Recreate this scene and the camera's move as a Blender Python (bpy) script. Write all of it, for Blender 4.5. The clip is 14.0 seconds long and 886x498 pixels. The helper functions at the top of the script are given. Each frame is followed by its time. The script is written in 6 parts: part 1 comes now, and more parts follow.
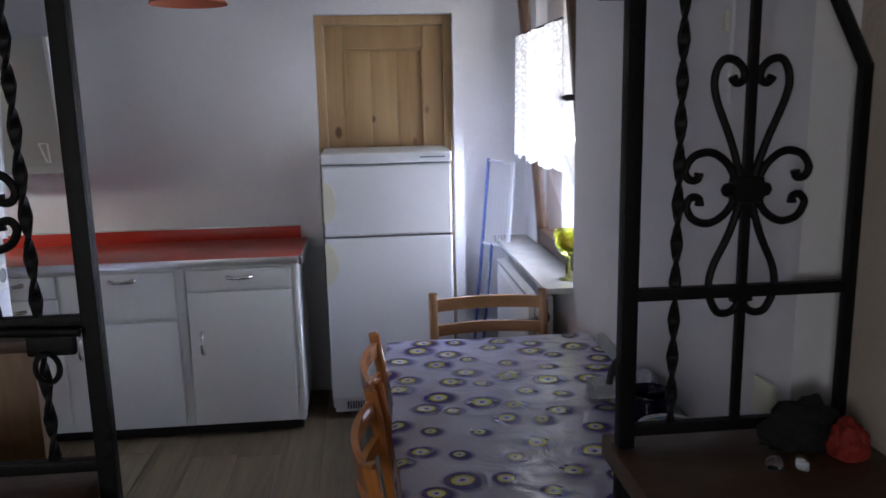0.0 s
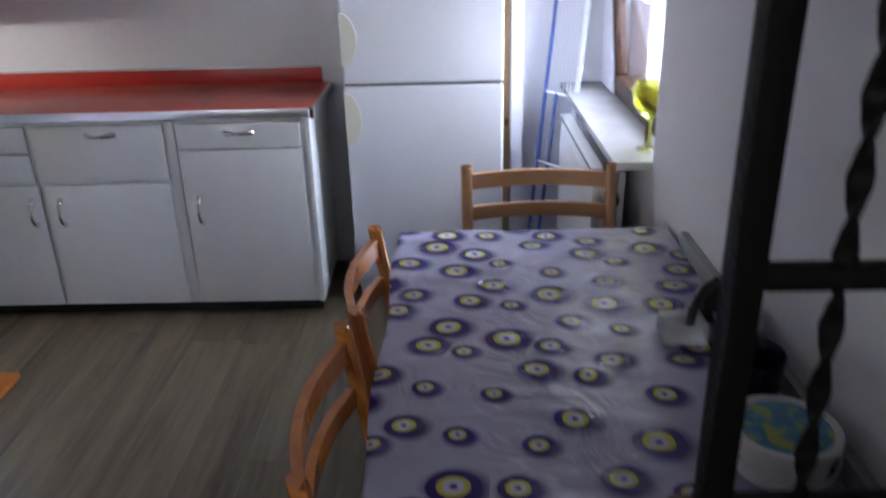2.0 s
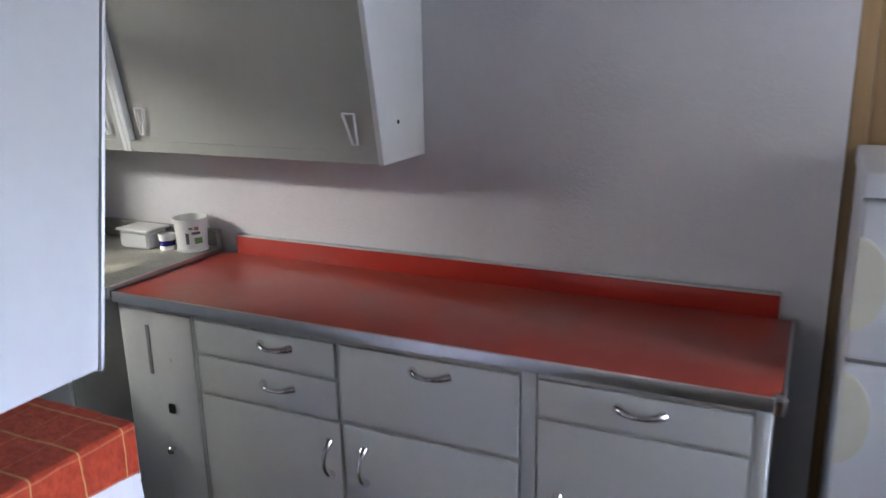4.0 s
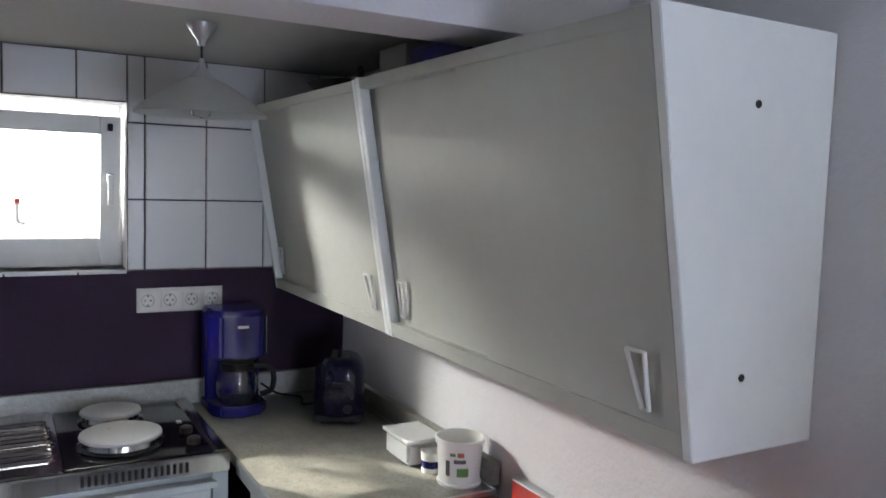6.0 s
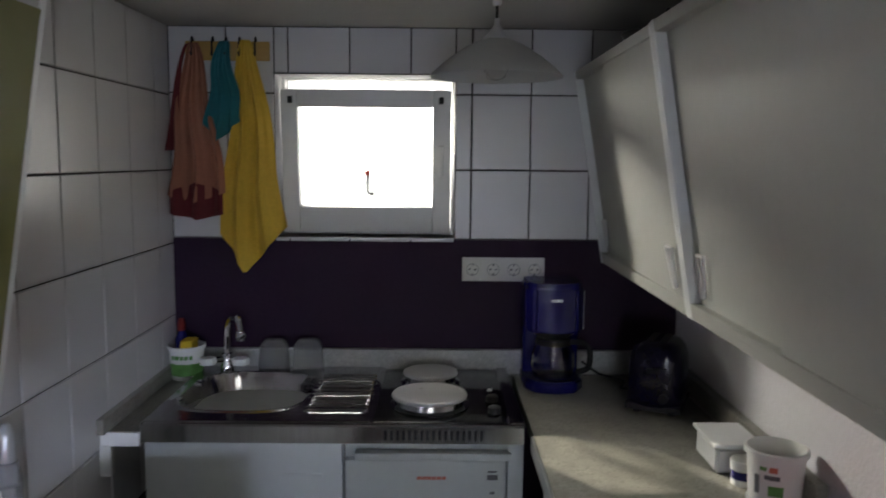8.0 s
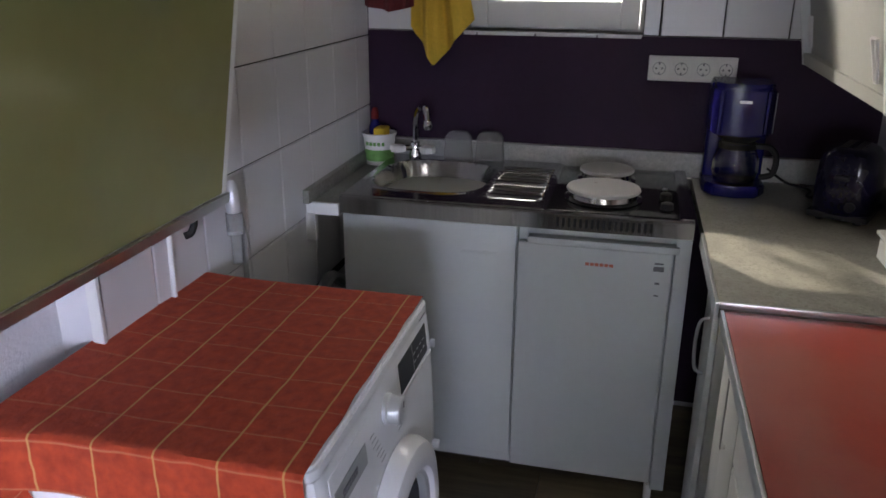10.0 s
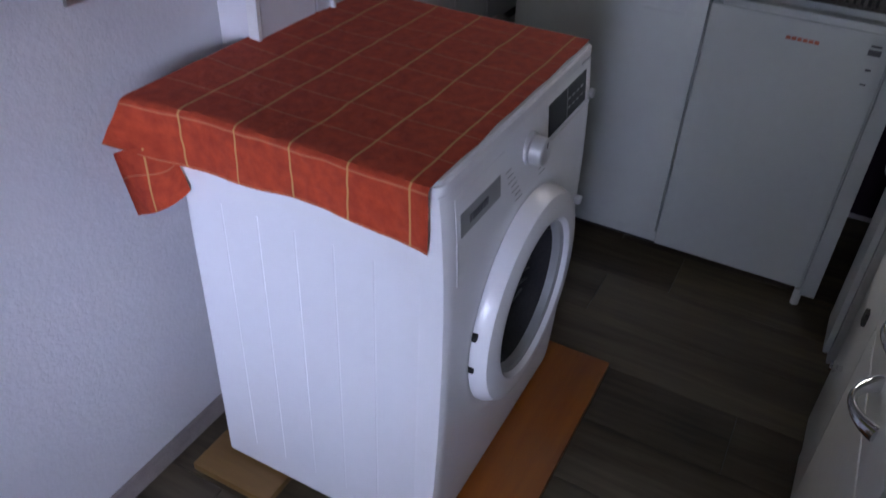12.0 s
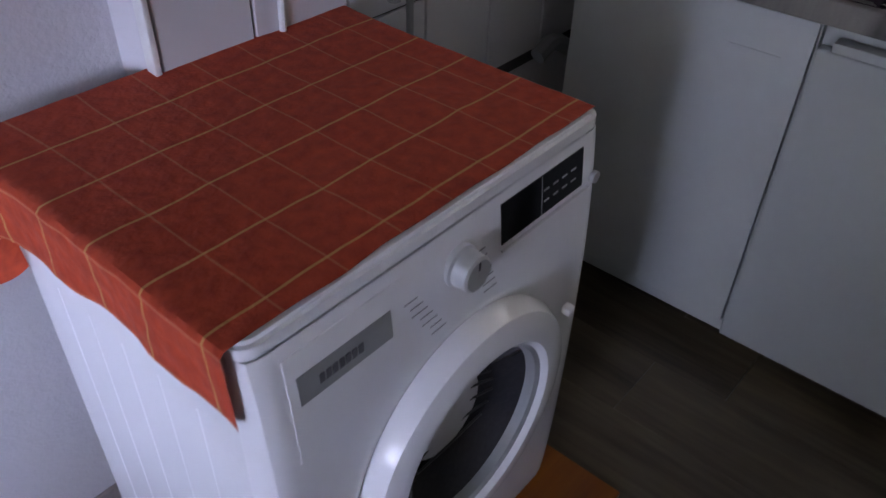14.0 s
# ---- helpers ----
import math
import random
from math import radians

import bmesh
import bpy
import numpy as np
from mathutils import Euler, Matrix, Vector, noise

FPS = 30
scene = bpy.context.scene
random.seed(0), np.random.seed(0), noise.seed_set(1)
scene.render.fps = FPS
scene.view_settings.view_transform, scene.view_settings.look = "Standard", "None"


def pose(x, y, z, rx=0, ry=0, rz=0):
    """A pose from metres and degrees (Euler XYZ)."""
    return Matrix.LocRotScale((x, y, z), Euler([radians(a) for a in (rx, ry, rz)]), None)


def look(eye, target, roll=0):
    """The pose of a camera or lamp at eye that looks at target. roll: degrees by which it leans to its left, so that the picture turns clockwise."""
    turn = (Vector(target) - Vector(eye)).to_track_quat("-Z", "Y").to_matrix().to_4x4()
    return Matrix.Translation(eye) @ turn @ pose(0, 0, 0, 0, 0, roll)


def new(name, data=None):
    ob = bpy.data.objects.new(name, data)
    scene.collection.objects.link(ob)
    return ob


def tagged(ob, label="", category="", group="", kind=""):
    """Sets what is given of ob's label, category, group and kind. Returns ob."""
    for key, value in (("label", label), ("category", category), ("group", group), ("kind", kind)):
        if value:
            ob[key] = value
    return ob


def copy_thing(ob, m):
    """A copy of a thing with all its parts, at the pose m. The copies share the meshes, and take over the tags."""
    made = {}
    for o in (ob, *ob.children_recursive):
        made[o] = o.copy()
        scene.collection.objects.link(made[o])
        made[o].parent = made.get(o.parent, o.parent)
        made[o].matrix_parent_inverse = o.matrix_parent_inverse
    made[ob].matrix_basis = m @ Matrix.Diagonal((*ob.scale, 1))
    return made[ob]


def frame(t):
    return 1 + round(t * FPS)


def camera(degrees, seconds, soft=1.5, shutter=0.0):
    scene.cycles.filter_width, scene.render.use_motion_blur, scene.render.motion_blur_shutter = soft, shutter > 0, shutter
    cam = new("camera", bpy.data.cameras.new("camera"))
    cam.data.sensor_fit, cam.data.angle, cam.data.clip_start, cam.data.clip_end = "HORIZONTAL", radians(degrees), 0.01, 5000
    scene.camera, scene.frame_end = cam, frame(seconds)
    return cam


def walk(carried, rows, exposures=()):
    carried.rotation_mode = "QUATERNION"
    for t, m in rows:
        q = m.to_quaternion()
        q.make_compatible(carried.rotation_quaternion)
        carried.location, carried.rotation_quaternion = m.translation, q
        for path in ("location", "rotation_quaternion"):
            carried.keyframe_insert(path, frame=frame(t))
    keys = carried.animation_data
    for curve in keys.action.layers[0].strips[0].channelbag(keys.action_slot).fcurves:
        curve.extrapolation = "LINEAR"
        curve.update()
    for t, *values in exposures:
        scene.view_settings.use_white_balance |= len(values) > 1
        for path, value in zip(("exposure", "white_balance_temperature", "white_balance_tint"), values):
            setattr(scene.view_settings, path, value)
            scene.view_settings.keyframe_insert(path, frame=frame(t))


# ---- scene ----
cam = camera(59.0, 14.0, 1.5, 0.3)
PATH = [
    (0, (3.289, -4.124, 1.569), (3.481, -2.170, 1.186), -1.2),
    (0.5, (3.444, -3.992, 1.570), (3.457, -2.034, 1.165), -1.4),
    (1, (3.482, -3.833, 1.540), (3.528, -1.903, 1.019), -0.4),
    (1.5, (3.463, -3.633, 1.511), (3.521, -1.792, 0.732), -1.6),
    (1.8, (3.465, -3.516, 1.488), (3.510, -1.696, 0.663), -1.5),
    (2, (3.499, -3.415, 1.513), (3.472, -1.577, 0.726), -1.4),
    (2.4, (3.496, -3.205, 1.588), (3.317, -1.319, 0.949), 0.3),
    (2.5, (3.476, -3.170, 1.573), (3.257, -1.278, 0.963), 0.6),
    (2.8, (3.376, -3.028, 1.586), (3.008, -1.142, 1.032), 1.2),
    (3, (3.268, -2.909, 1.569), (2.815, -1.032, 1.048), 1.1),
    (3.2, (3.211, -2.754, 1.576), (2.668, -0.904, 1.044), 0.4),
    (5.3, (2.670, -1.373, 1.591), (1.256, -0.007, 1.227), 0.6),
    (5.5, (2.650, -1.273, 1.604), (1.120, -0.029, 1.275), 1.1),
    (6, (2.651, -1.091, 1.624), (0.917, -0.108, 1.459), 1.8),
    (6.5, (2.611, -0.993, 1.625), (0.828, -0.094, 1.519), 1.7),
    (7, (2.551, -0.914, 1.646), (0.692, -0.177, 1.592), 0.9),
    (7.5, (2.561, -0.798, 1.611), (0.587, -0.490, 1.520), 1.2),
    (8, (2.565, -0.793, 1.580), (0.578, -0.782, 1.352), 0.5),
    (8.2, (2.573, -0.800, 1.578), (0.595, -0.875, 1.293), -0.4),
    (10.3, (2.678, -0.743, 1.525), (0.883, -1.236, 0.801), 0.3),
    (10.5, (2.688, -0.732, 1.533), (0.914, -1.268, 0.781), 0.1),
    (11, (2.708, -0.698, 1.512), (0.997, -1.315, 0.681), 0.7),
    (11.5, (2.706, -0.696, 1.475), (1.098, -1.399, 0.515), 0.9),
    (12, (2.617, -0.731, 1.419), (1.172, -1.456, 0.241), 2.8),
    (12.5, (2.551, -0.716, 1.375), (1.211, -1.455, 0.088), 0.4),
    (13, (2.393, -0.642, 1.376), (1.149, -1.540, 0.094), -1.2),
    (13.5, (2.236, -0.632, 1.405), (1.004, -1.600, 0.162), -0.7),
    (14, (2.079, -0.686, 1.391), (0.874, -1.678, 0.140), 1.9),
]
EXPOSURES = [(0, 0.3, 6500, 10), (1.0, 0.35, 6500, 10), (1.5, 0.5, 6450, 10), (2.0, 0.85, 6400, 10), (2.5, 0.6, 6450, 10), (3.2, 0.35, 6450, 11), (5.5, 0.8, 6450, 8), (6.5, 0.7, 6450, 8), (7.5, -0.1, 6850, 8), (8.2, -0.2, 6850, 8), (10.5, 0.2, 7100, 14), (11.5, -0.02, 6600, 17), (12, -0.3, 6400, 16), (12.5, -0.35, 6200, 14), (13, -0.5, 6100, 14), (14, -0.2, 6600, 18)]
walk(cam, [(t, look(eye, target, roll)) for t, eye, target, roll in PATH], EXPOSURES)

# ---------------------------------------------------------------- light
SUN_DIR = Vector((0.93, 0.69, -0.75)).normalized()
world = bpy.data.worlds.new("sky")
scene.world = world
world.use_nodes = True
wn = world.node_tree.nodes
sky = wn.new("ShaderNodeTexSky")
sky.sky_type = "NISHITA"
sky.sun_disc = False
sky.sun_elevation = radians(33)
sky.sun_rotation = math.atan2(-SUN_DIR.x, -SUN_DIR.y)
world.node_tree.links.new(sky.outputs[0], wn["Background"].inputs[0])
wn["Background"].inputs[1].default_value = 0.10

sun = new("sun", bpy.data.lights.new("sun", "SUN"))
sun.data.energy = 5.0
sun.data.angle = radians(0.5)
sun.data.color = (1.0, 0.93, 0.8)
sun.matrix_world = look(-10 * SUN_DIR, (0, 0, 0))


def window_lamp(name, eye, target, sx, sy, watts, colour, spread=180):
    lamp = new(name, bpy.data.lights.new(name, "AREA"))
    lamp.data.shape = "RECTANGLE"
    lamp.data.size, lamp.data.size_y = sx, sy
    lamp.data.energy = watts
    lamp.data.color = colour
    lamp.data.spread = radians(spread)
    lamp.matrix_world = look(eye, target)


# daylight standing in the openings of the east and west windows
window_lamp("east_window_daylight", (4.46, -0.55, 1.09), (2.4, -0.62, 0.45), 0.80, 0.56, 15, (0.58, 0.69, 1.0), 180)
window_lamp("east_window_sky", (4.44, -0.55, 1.06), (1.95, -1.68, 0.50), 0.70, 0.40, 3.8, (0.58, 0.67, 1.0), 38)
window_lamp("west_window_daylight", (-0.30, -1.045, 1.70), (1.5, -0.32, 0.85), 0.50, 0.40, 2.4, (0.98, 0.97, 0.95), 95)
# small lamp added outside the west window, throws the patches on the cabinets
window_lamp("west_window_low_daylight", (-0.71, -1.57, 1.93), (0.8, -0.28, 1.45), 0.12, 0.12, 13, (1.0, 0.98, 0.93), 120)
# added lamp behind the camera, brightens the sideboard and the walls
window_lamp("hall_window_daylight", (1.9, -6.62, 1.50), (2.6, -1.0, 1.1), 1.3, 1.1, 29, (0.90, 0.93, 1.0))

# ---------------------------------------------------------------- materials


def mat(name, colour, rough=0.5, metal=0.0, vary=0.12, scale=6.0, bump=0.0, bump_scale=60.0, spots=None, spec=0.5, coat=0.0, stretch=(1, 1, 1), rand=0.0):
    m = bpy.data.materials.new(name)
    m.use_nodes = True
    nt = m.node_tree
    n, l = nt.nodes, nt.links
    b = n["Principled BSDF"]
    b.inputs["Roughness"].default_value = rough
    b.inputs["Metallic"].default_value = metal
    b.inputs["Specular IOR Level"].default_value = spec
    b.inputs["Coat Weight"].default_value = coat
    co = n.new("ShaderNodeTexCoord")
    mp = n.new("ShaderNodeMapping")
    mp.inputs["Scale"].default_value = stretch
    l.new(co.outputs["Object"], mp.inputs[0])
    big = n.new("ShaderNodeTexNoise")
    big.inputs["Scale"].default_value = scale
    big.inputs["Detail"].default_value = 5
    l.new(mp.outputs[0], big.inputs["Vector"])
    fine = n.new("ShaderNodeTexNoise")
    fine.inputs["Scale"].default_value = scale * 14
    fine.inputs["Detail"].default_value = 3
    l.new(mp.outputs[0], fine.inputs["Vector"])
    mix = n.new("ShaderNodeMix")
    mix.data_type = "FLOAT"
    mix.inputs[0].default_value = 0.35
    l.new(big.outputs[0], mix.inputs[2])
    l.new(fine.outputs[0], mix.inputs[3])
    src = mix.outputs[0]
    if rand:
        oi = n.new("ShaderNodeObjectInfo")
        ma = n.new("ShaderNodeMath")
        ma.operation = "MULTIPLY_ADD"
        ma.inputs[1].default_value = rand
        l.new(oi.outputs["Random"], ma.inputs[0])
        l.new(src, ma.inputs[2])
        mb = n.new("ShaderNodeMath")
        mb.operation = "SUBTRACT"
        mb.inputs[1].default_value = rand / 2
        l.new(ma.outputs[0], mb.inputs[0])
        src = mb.outputs[0]
    ramp = n.new("ShaderNodeValToRGB")
    c = Vector(colour[:3])
    ramp.color_ramp.elements[0].position = 0.28
    ramp.color_ramp.elements[1].position = 0.72
    ramp.color_ramp.elements[0].color = (*(c * (1 - vary)), 1)
    ramp.color_ramp.elements[1].color = (*[min(1, v) for v in c * (1 + vary)], 1)
    l.new(src, ramp.inputs[0])
    out = ramp.outputs[0]
    if spots:
        col, sc, lo, hi = spots
        sp = n.new("ShaderNodeTexNoise")
        sp.inputs["Scale"].default_value = sc
        sp.inputs["Detail"].default_value = 4
        l.new(mp.outputs[0], sp.inputs["Vector"])
        mr = n.new("ShaderNodeMapRange")
        mr.inputs[1].default_value, mr.inputs[2].default_value = lo, hi
        l.new(sp.outputs[0], mr.inputs[0])
        mx = n.new("ShaderNodeMix")
        mx.data_type = "RGBA"
        mx.inputs[7].default_value = (*col, 1)
        l.new(mr.outputs[0], mx.inputs[0])
        l.new(out, mx.inputs[6])
        out = mx.outputs[2]
    l.new(out, b.inputs["Base Color"])
    rr = n.new("ShaderNodeMapRange")
    rr.inputs[3].default_value, rr.inputs[4].default_value = max(0.02, rough - 0.08), min(1, rough + 0.08)
    l.new(big.outputs[0], rr.inputs[0])
    l.new(rr.outputs[0], b.inputs["Roughness"])
    if bump:
        bn = n.new("ShaderNodeTexNoise")
        bn.inputs["Scale"].default_value = bump_scale
        bn.inputs["Detail"].default_value = 4
        l.new(mp.outputs[0], bn.inputs["Vector"])
        bu = n.new("ShaderNodeBump")
        bu.inputs["Strength"].default_value = bump
        bu.inputs["Distance"].default_value = 0.01
        l.new(bn.outputs[0], bu.inputs["Height"])
        l.new(bu.outputs[0], b.inputs["Normal"])
    return m


def glass(name, colour=(1, 1, 1), rough=0.02, ior=1.45):
    m = bpy.data.materials.new(name)
    m.use_nodes = True
    b = m.node_tree.nodes["Principled BSDF"]
    b.inputs["Base Color"].default_value = (*colour, 1)
    b.inputs["Transmission Weight"].default_value = 1
    b.inputs["Roughness"].default_value = rough
    b.inputs["IOR"].default_value = ior
    return m


def wood(name, light, dark, rough=0.45, grain=(18, 1.2, 18), knots=False, coat=0.0):
    m = bpy.data.materials.new(name)
    m.use_nodes = True
    nt = m.node_tree
    n, l = nt.nodes, nt.links
    b = n["Principled BSDF"]
    b.inputs["Roughness"].default_value = rough
    b.inputs["Coat Weight"].default_value = coat
    co = n.new("ShaderNodeTexCoord")
    oi = n.new("ShaderNodeObjectInfo")
    add = n.new("ShaderNodeVectorMath")
    add.operation = "MULTIPLY_ADD"
    add.inputs[1].default_value = (7, 13, 5)
    l.new(oi.outputs["Random"], add.inputs[0])
    l.new(co.outputs["Object"], add.inputs[2])
    mp = n.new("ShaderNodeMapping")
    mp.inputs["Scale"].default_value = grain
    l.new(add.outputs[0], mp.inputs[0])
    no = n.new("ShaderNodeTexNoise")
    no.inputs["Scale"].default_value = 1.0
    no.inputs["Detail"].default_value = 7
    no.inputs["Roughness"].default_value = 0.62
    no.inputs["Distortion"].default_value = 0.6
    l.new(mp.outputs[0], no.inputs["Vector"])
    f2 = n.new("ShaderNodeTexNoise")
    f2.inputs["Scale"].default_value = 6.0
    f2.inputs["Detail"].default_value = 4
    l.new(mp.outputs[0], f2.inputs["Vector"])
    mi = n.new("ShaderNodeMix")
    mi.data_type = "FLOAT"
    mi.inputs[0].default_value = 0.3
    l.new(no.outputs[0], mi.inputs[2])
    l.new(f2.outputs[0], mi.inputs[3])
    ma = n.new("ShaderNodeMath")
    ma.operation = "MULTIPLY_ADD"
    ma.inputs[1].default_value = 0.16
    l.new(oi.outputs["Random"], ma.inputs[0])
    l.new(mi.outputs[0], ma.inputs[2])
    r = n.new("ShaderNodeValToRGB")
    r.color_ramp.elements[0].position, r.color_ramp.elements[1].position = 0.36, 0.74
    r.color_ramp.elements[0].color, r.color_ramp.elements[1].color = (*dark, 1), (*light, 1)
    l.new(ma.outputs[0], r.inputs[0])
    out = r.outputs[0]
    if knots:
        vo = n.new("ShaderNodeTexVoronoi")
        vo.inputs["Scale"].default_value = 1.0
        mk = n.new("ShaderNodeMapping")
        mk.inputs["Scale"].default_value = (9.5, 1, 5.5)
        l.new(add.outputs[0], mk.inputs[0])
        l.new(mk.outputs[0], vo.inputs["Vector"])
        sep = n.new("ShaderNodeSeparateColor")
        l.new(vo.outputs["Color"], sep.inputs[0])
        th = n.new("ShaderNodeMath")
        th.operation = "MULTIPLY"
        th.inputs[1].default_value = 0.17
        l.new(sep.outputs[0], th.inputs[0])
        less = n.new("ShaderNodeMapRange")
        less.inputs[3].default_value, less.inputs[4].default_value = 1, 0
        sub = n.new("ShaderNodeMath")
        sub.operation = "SUBTRACT"
        l.new(vo.outputs["Distance"], sub.inputs[0])
        l.new(th.outputs[0], sub.inputs[1])
        less.inputs[1].default_value, less.inputs[2].default_value = -0.03, 0.06
        l.new(sub.outputs[0], less.inputs[0])
        mx = n.new("ShaderNodeMix")
        mx.data_type = "RGBA"
        mx.inputs[7].default_value = (0.10, 0.045, 0.018, 1)
        l.new(less.outputs[0], mx.inputs[0])
        l.new(out, mx.inputs[6])
        out = mx.outputs[2]
    l.new(out, b.inputs["Base Color"])
    bu = n.new("ShaderNodeBump")
    bu.inputs["Strength"].default_value = 0.12
    bu.inputs["Distance"].default_value = 0.004
    l.new(f2.outputs[0], bu.inputs["Height"])
    l.new(bu.outputs[0], b.inputs["Normal"])
    return m


WALL = mat("wall_plaster", (0.66, 0.65, 0.67), 0.85, vary=0.05, scale=2.5, bump=0.22, bump_scale=105)
WARM_WALL = mat("ochre_plaster", (0.45, 0.38, 0.31), 0.85, vary=0.1, scale=3, bump=0.35, bump_scale=60)
# white ceiling, its dimness put into the grey
CEIL = mat("ceiling_paint_shaded", (0.36, 0.355, 0.35), 0.9, vary=0.05, scale=3, bump=0.15, bump_scale=90)
PURPLE = mat("purple_wall_paint", (0.024, 0.007, 0.027), 0.6, vary=0.18, scale=4, bump=0.12, bump_scale=80, spec=0.25)
TILE = mat("white_glazed_tile", (0.62, 0.62, 0.63), 0.33, vary=0.012, scale=0.6, rand=0.3)
GROUT = mat("dark_grout", (0.06, 0.055, 0.055), 0.9, vary=0.25, scale=30)
LAMINATE = wood("grey_oak_laminate", (0.165, 0.128, 0.078), (0.030, 0.022, 0.012), 0.42, (11, 0.8, 11))
SKIRT = mat("grey_stone_skirting", (0.30, 0.26, 0.24), 0.6, vary=0.25, scale=18, bump=0.3)
CREAM = mat("cream_lacquer", (0.68, 0.69, 0.66), 0.38, vary=0.05, scale=3, bump=0.03, bump_scale=25)
# one white: fronts darkened for shade, sides lightened for the east light
CAB = mat("cabinet_white_lacquer_shaded", (0.41, 0.415, 0.38), 0.6, vary=0.05, scale=2.5, bump=0.03, bump_scale=25)
CABSIDE = mat("cabinet_side_white_lit", (0.74, 0.76, 0.75), 0.4, vary=0.04, scale=3)
GREEN = mat("olive_gloss_door", (0.25, 0.25, 0.105), 0.10, vary=0.06, scale=2, coat=0.4)
RED = mat("red_plastic_top", (0.36, 0.055, 0.036), 0.32, vary=0.1, scale=5, spots=((0.36, 0.14, 0.11), 3.0, 0.5, 0.8))
REDS = mat("red_splash_edge", (0.42, 0.030, 0.018), 0.35, vary=0.08, scale=6)
STEEL = mat("brushed_steel", (0.44, 0.44, 0.45), 0.13, 1.0, vary=0.12, scale=8, stretch=(1, 12, 1))
CHROME = mat("chrome", (0.75, 0.75, 0.76), 0.08, 1.0, vary=0.04)
ALU = mat("aluminium_edge", (0.62, 0.63, 0.64), 0.33, 1.0, vary=0.08, scale=20)
BLACK = mat("black_base", (0.012, 0.011, 0.011), 0.7, vary=0.3)
FRIDGE = mat("white_appliance", (0.70, 0.71, 0.74), 0.33, vary=0.03, scale=3, bump=0.04, bump_scale=160)
FRGRIP = mat("cream_plastic_grip", (0.66, 0.64, 0.53), 0.35, vary=0.05)
SEAL = mat("grey_rubber_seal", (0.16, 0.16, 0.16), 0.6, vary=0.1)
PINE = wood("knotty_pine", (0.36, 0.23, 0.11), (0.25, 0.145, 0.06), 0.45, (13, 13, 0.9), knots=True)
BROWN = wood("dark_brown_wood", (0.105, 0.052, 0.024), (0.034, 0.017, 0.008), 0.5, (3, 14, 14))
BEECH = wood("varnished_beech", (0.62, 0.23, 0.055), (0.42, 0.135, 0.027), 0.26, (12, 12, 2.0), coat=0.6)
PALEBEECH = wood("pale_beech", (0.46, 0.25, 0.11), (0.33, 0.165, 0.066), 0.38, (2.0, 12, 12), coat=0.2)
PANELWOOD = wood("reddish_brown_panel", (0.26, 0.14, 0.06), (0.14, 0.07, 0.03), 0.5, (14, 14, 2))
FRAMEWOOD = wood("brown_window_wood", (0.065, 0.028, 0.013), (0.034, 0.015, 0.007), 0.4, (12, 2, 12))
BOARD = wood("orange_board", (0.40, 0.120, 0.010), (0.26, 0.066, 0.006), 0.42, (1.2, 12, 12))
YBOARD = wood("yellow_board", (0.22, 0.12, 0.032), (0.15, 0.075, 0.018), 0.45, (12, 1.4, 12))
IRON = mat("black_wrought_iron", (0.0045, 0.004, 0.004), 0.5, 0.0, spec=0.16, vary=0.3, scale=25, bump=0.25, bump_scale=90)
STONE = mat("grey_speckled_worktop", (0.25, 0.245, 0.215), 0.33, vary=0.35, scale=16, spots=((0.16, 0.155, 0.13), 110, 0.5, 0.75))
SPECK = mat("pale_speckled_upstand", (0.44, 0.44, 0.42), 0.45, vary=0.2, scale=60, spots=((0.33, 0.33, 0.31), 180, 0.5, 0.75))
UNIT = mat("kitchenette_white", (0.52, 0.55, 0.54), 0.36, vary=0.04, scale=3)
WM = mat("washer_white", (0.84, 0.85, 0.87), 0.22, vary=0.025, scale=3)
SILVER = mat("silver_plastic", (0.60, 0.61, 0.62), 0.33, 0.6, vary=0.05)
GREYPL = mat("grey_panel", (0.27, 0.28, 0.28), 0.4, vary=0.05)
DISPLAY = mat("black_display", (0.006, 0.006, 0.007), 0.08, vary=0.2)
INK = mat("printed_ink", (0.10, 0.10, 0.11), 0.5, vary=0.1)
REDINK = mat("red_print", (0.52, 0.14, 0.09), 0.5, vary=0.1)
PORT = mat("smoked_door_glass", (0.045, 0.045, 0.05), 0.06, vary=0.35, scale=9, spec=0.55)
DRUM = mat("drum_steel", (0.10, 0.10, 0.105), 0.35, 0.5)
BLUE = mat("dark_blue_plastic", (0.011, 0.010, 0.115), 0.22, vary=0.1, spec=0.4)
NAVY = mat("navy_plastic", (0.006, 0.005, 0.020), 0.14, vary=0.12, spec=0.3, coat=0.15)
PLASTIC = mat("white_plastic", (0.74, 0.74, 0.72), 0.4, vary=0.04)
SOCKET = mat("socket_white", (0.72, 0.71, 0.66), 0.35, vary=0.03)
SOCKIN = mat("socket_recess", (0.30, 0.30, 0.28), 0.5, vary=0.06)
TUB = mat("translucent_tub", (0.66, 0.67, 0.67), 0.35, vary=0.05)
LIDC = mat("tub_lid_print", (0.05, 0.22, 0.34), 0.4, vary=0.6, scale=30, spots=((0.32, 0.36, 0.06), 26, 0.5, 0.58))
GREENINK = mat("green_print", (0.10, 0.26, 0.06), 0.5, vary=0.4, scale=40)
YELLOW = mat("yellow_towel", (0.72, 0.47, 0.06), 0.95, vary=0.14, scale=7, bump=0.5, bump_scale=220)
TEAL = mat("teal_towel", (0.022, 0.19, 0.22), 0.95, vary=0.2, scale=9, bump=0.5, bump_scale=220)
PINK = mat("salmon_towel", (0.40, 0.17, 0.105), 0.95, vary=0.14, scale=7, bump=0.5, bump_scale=200)
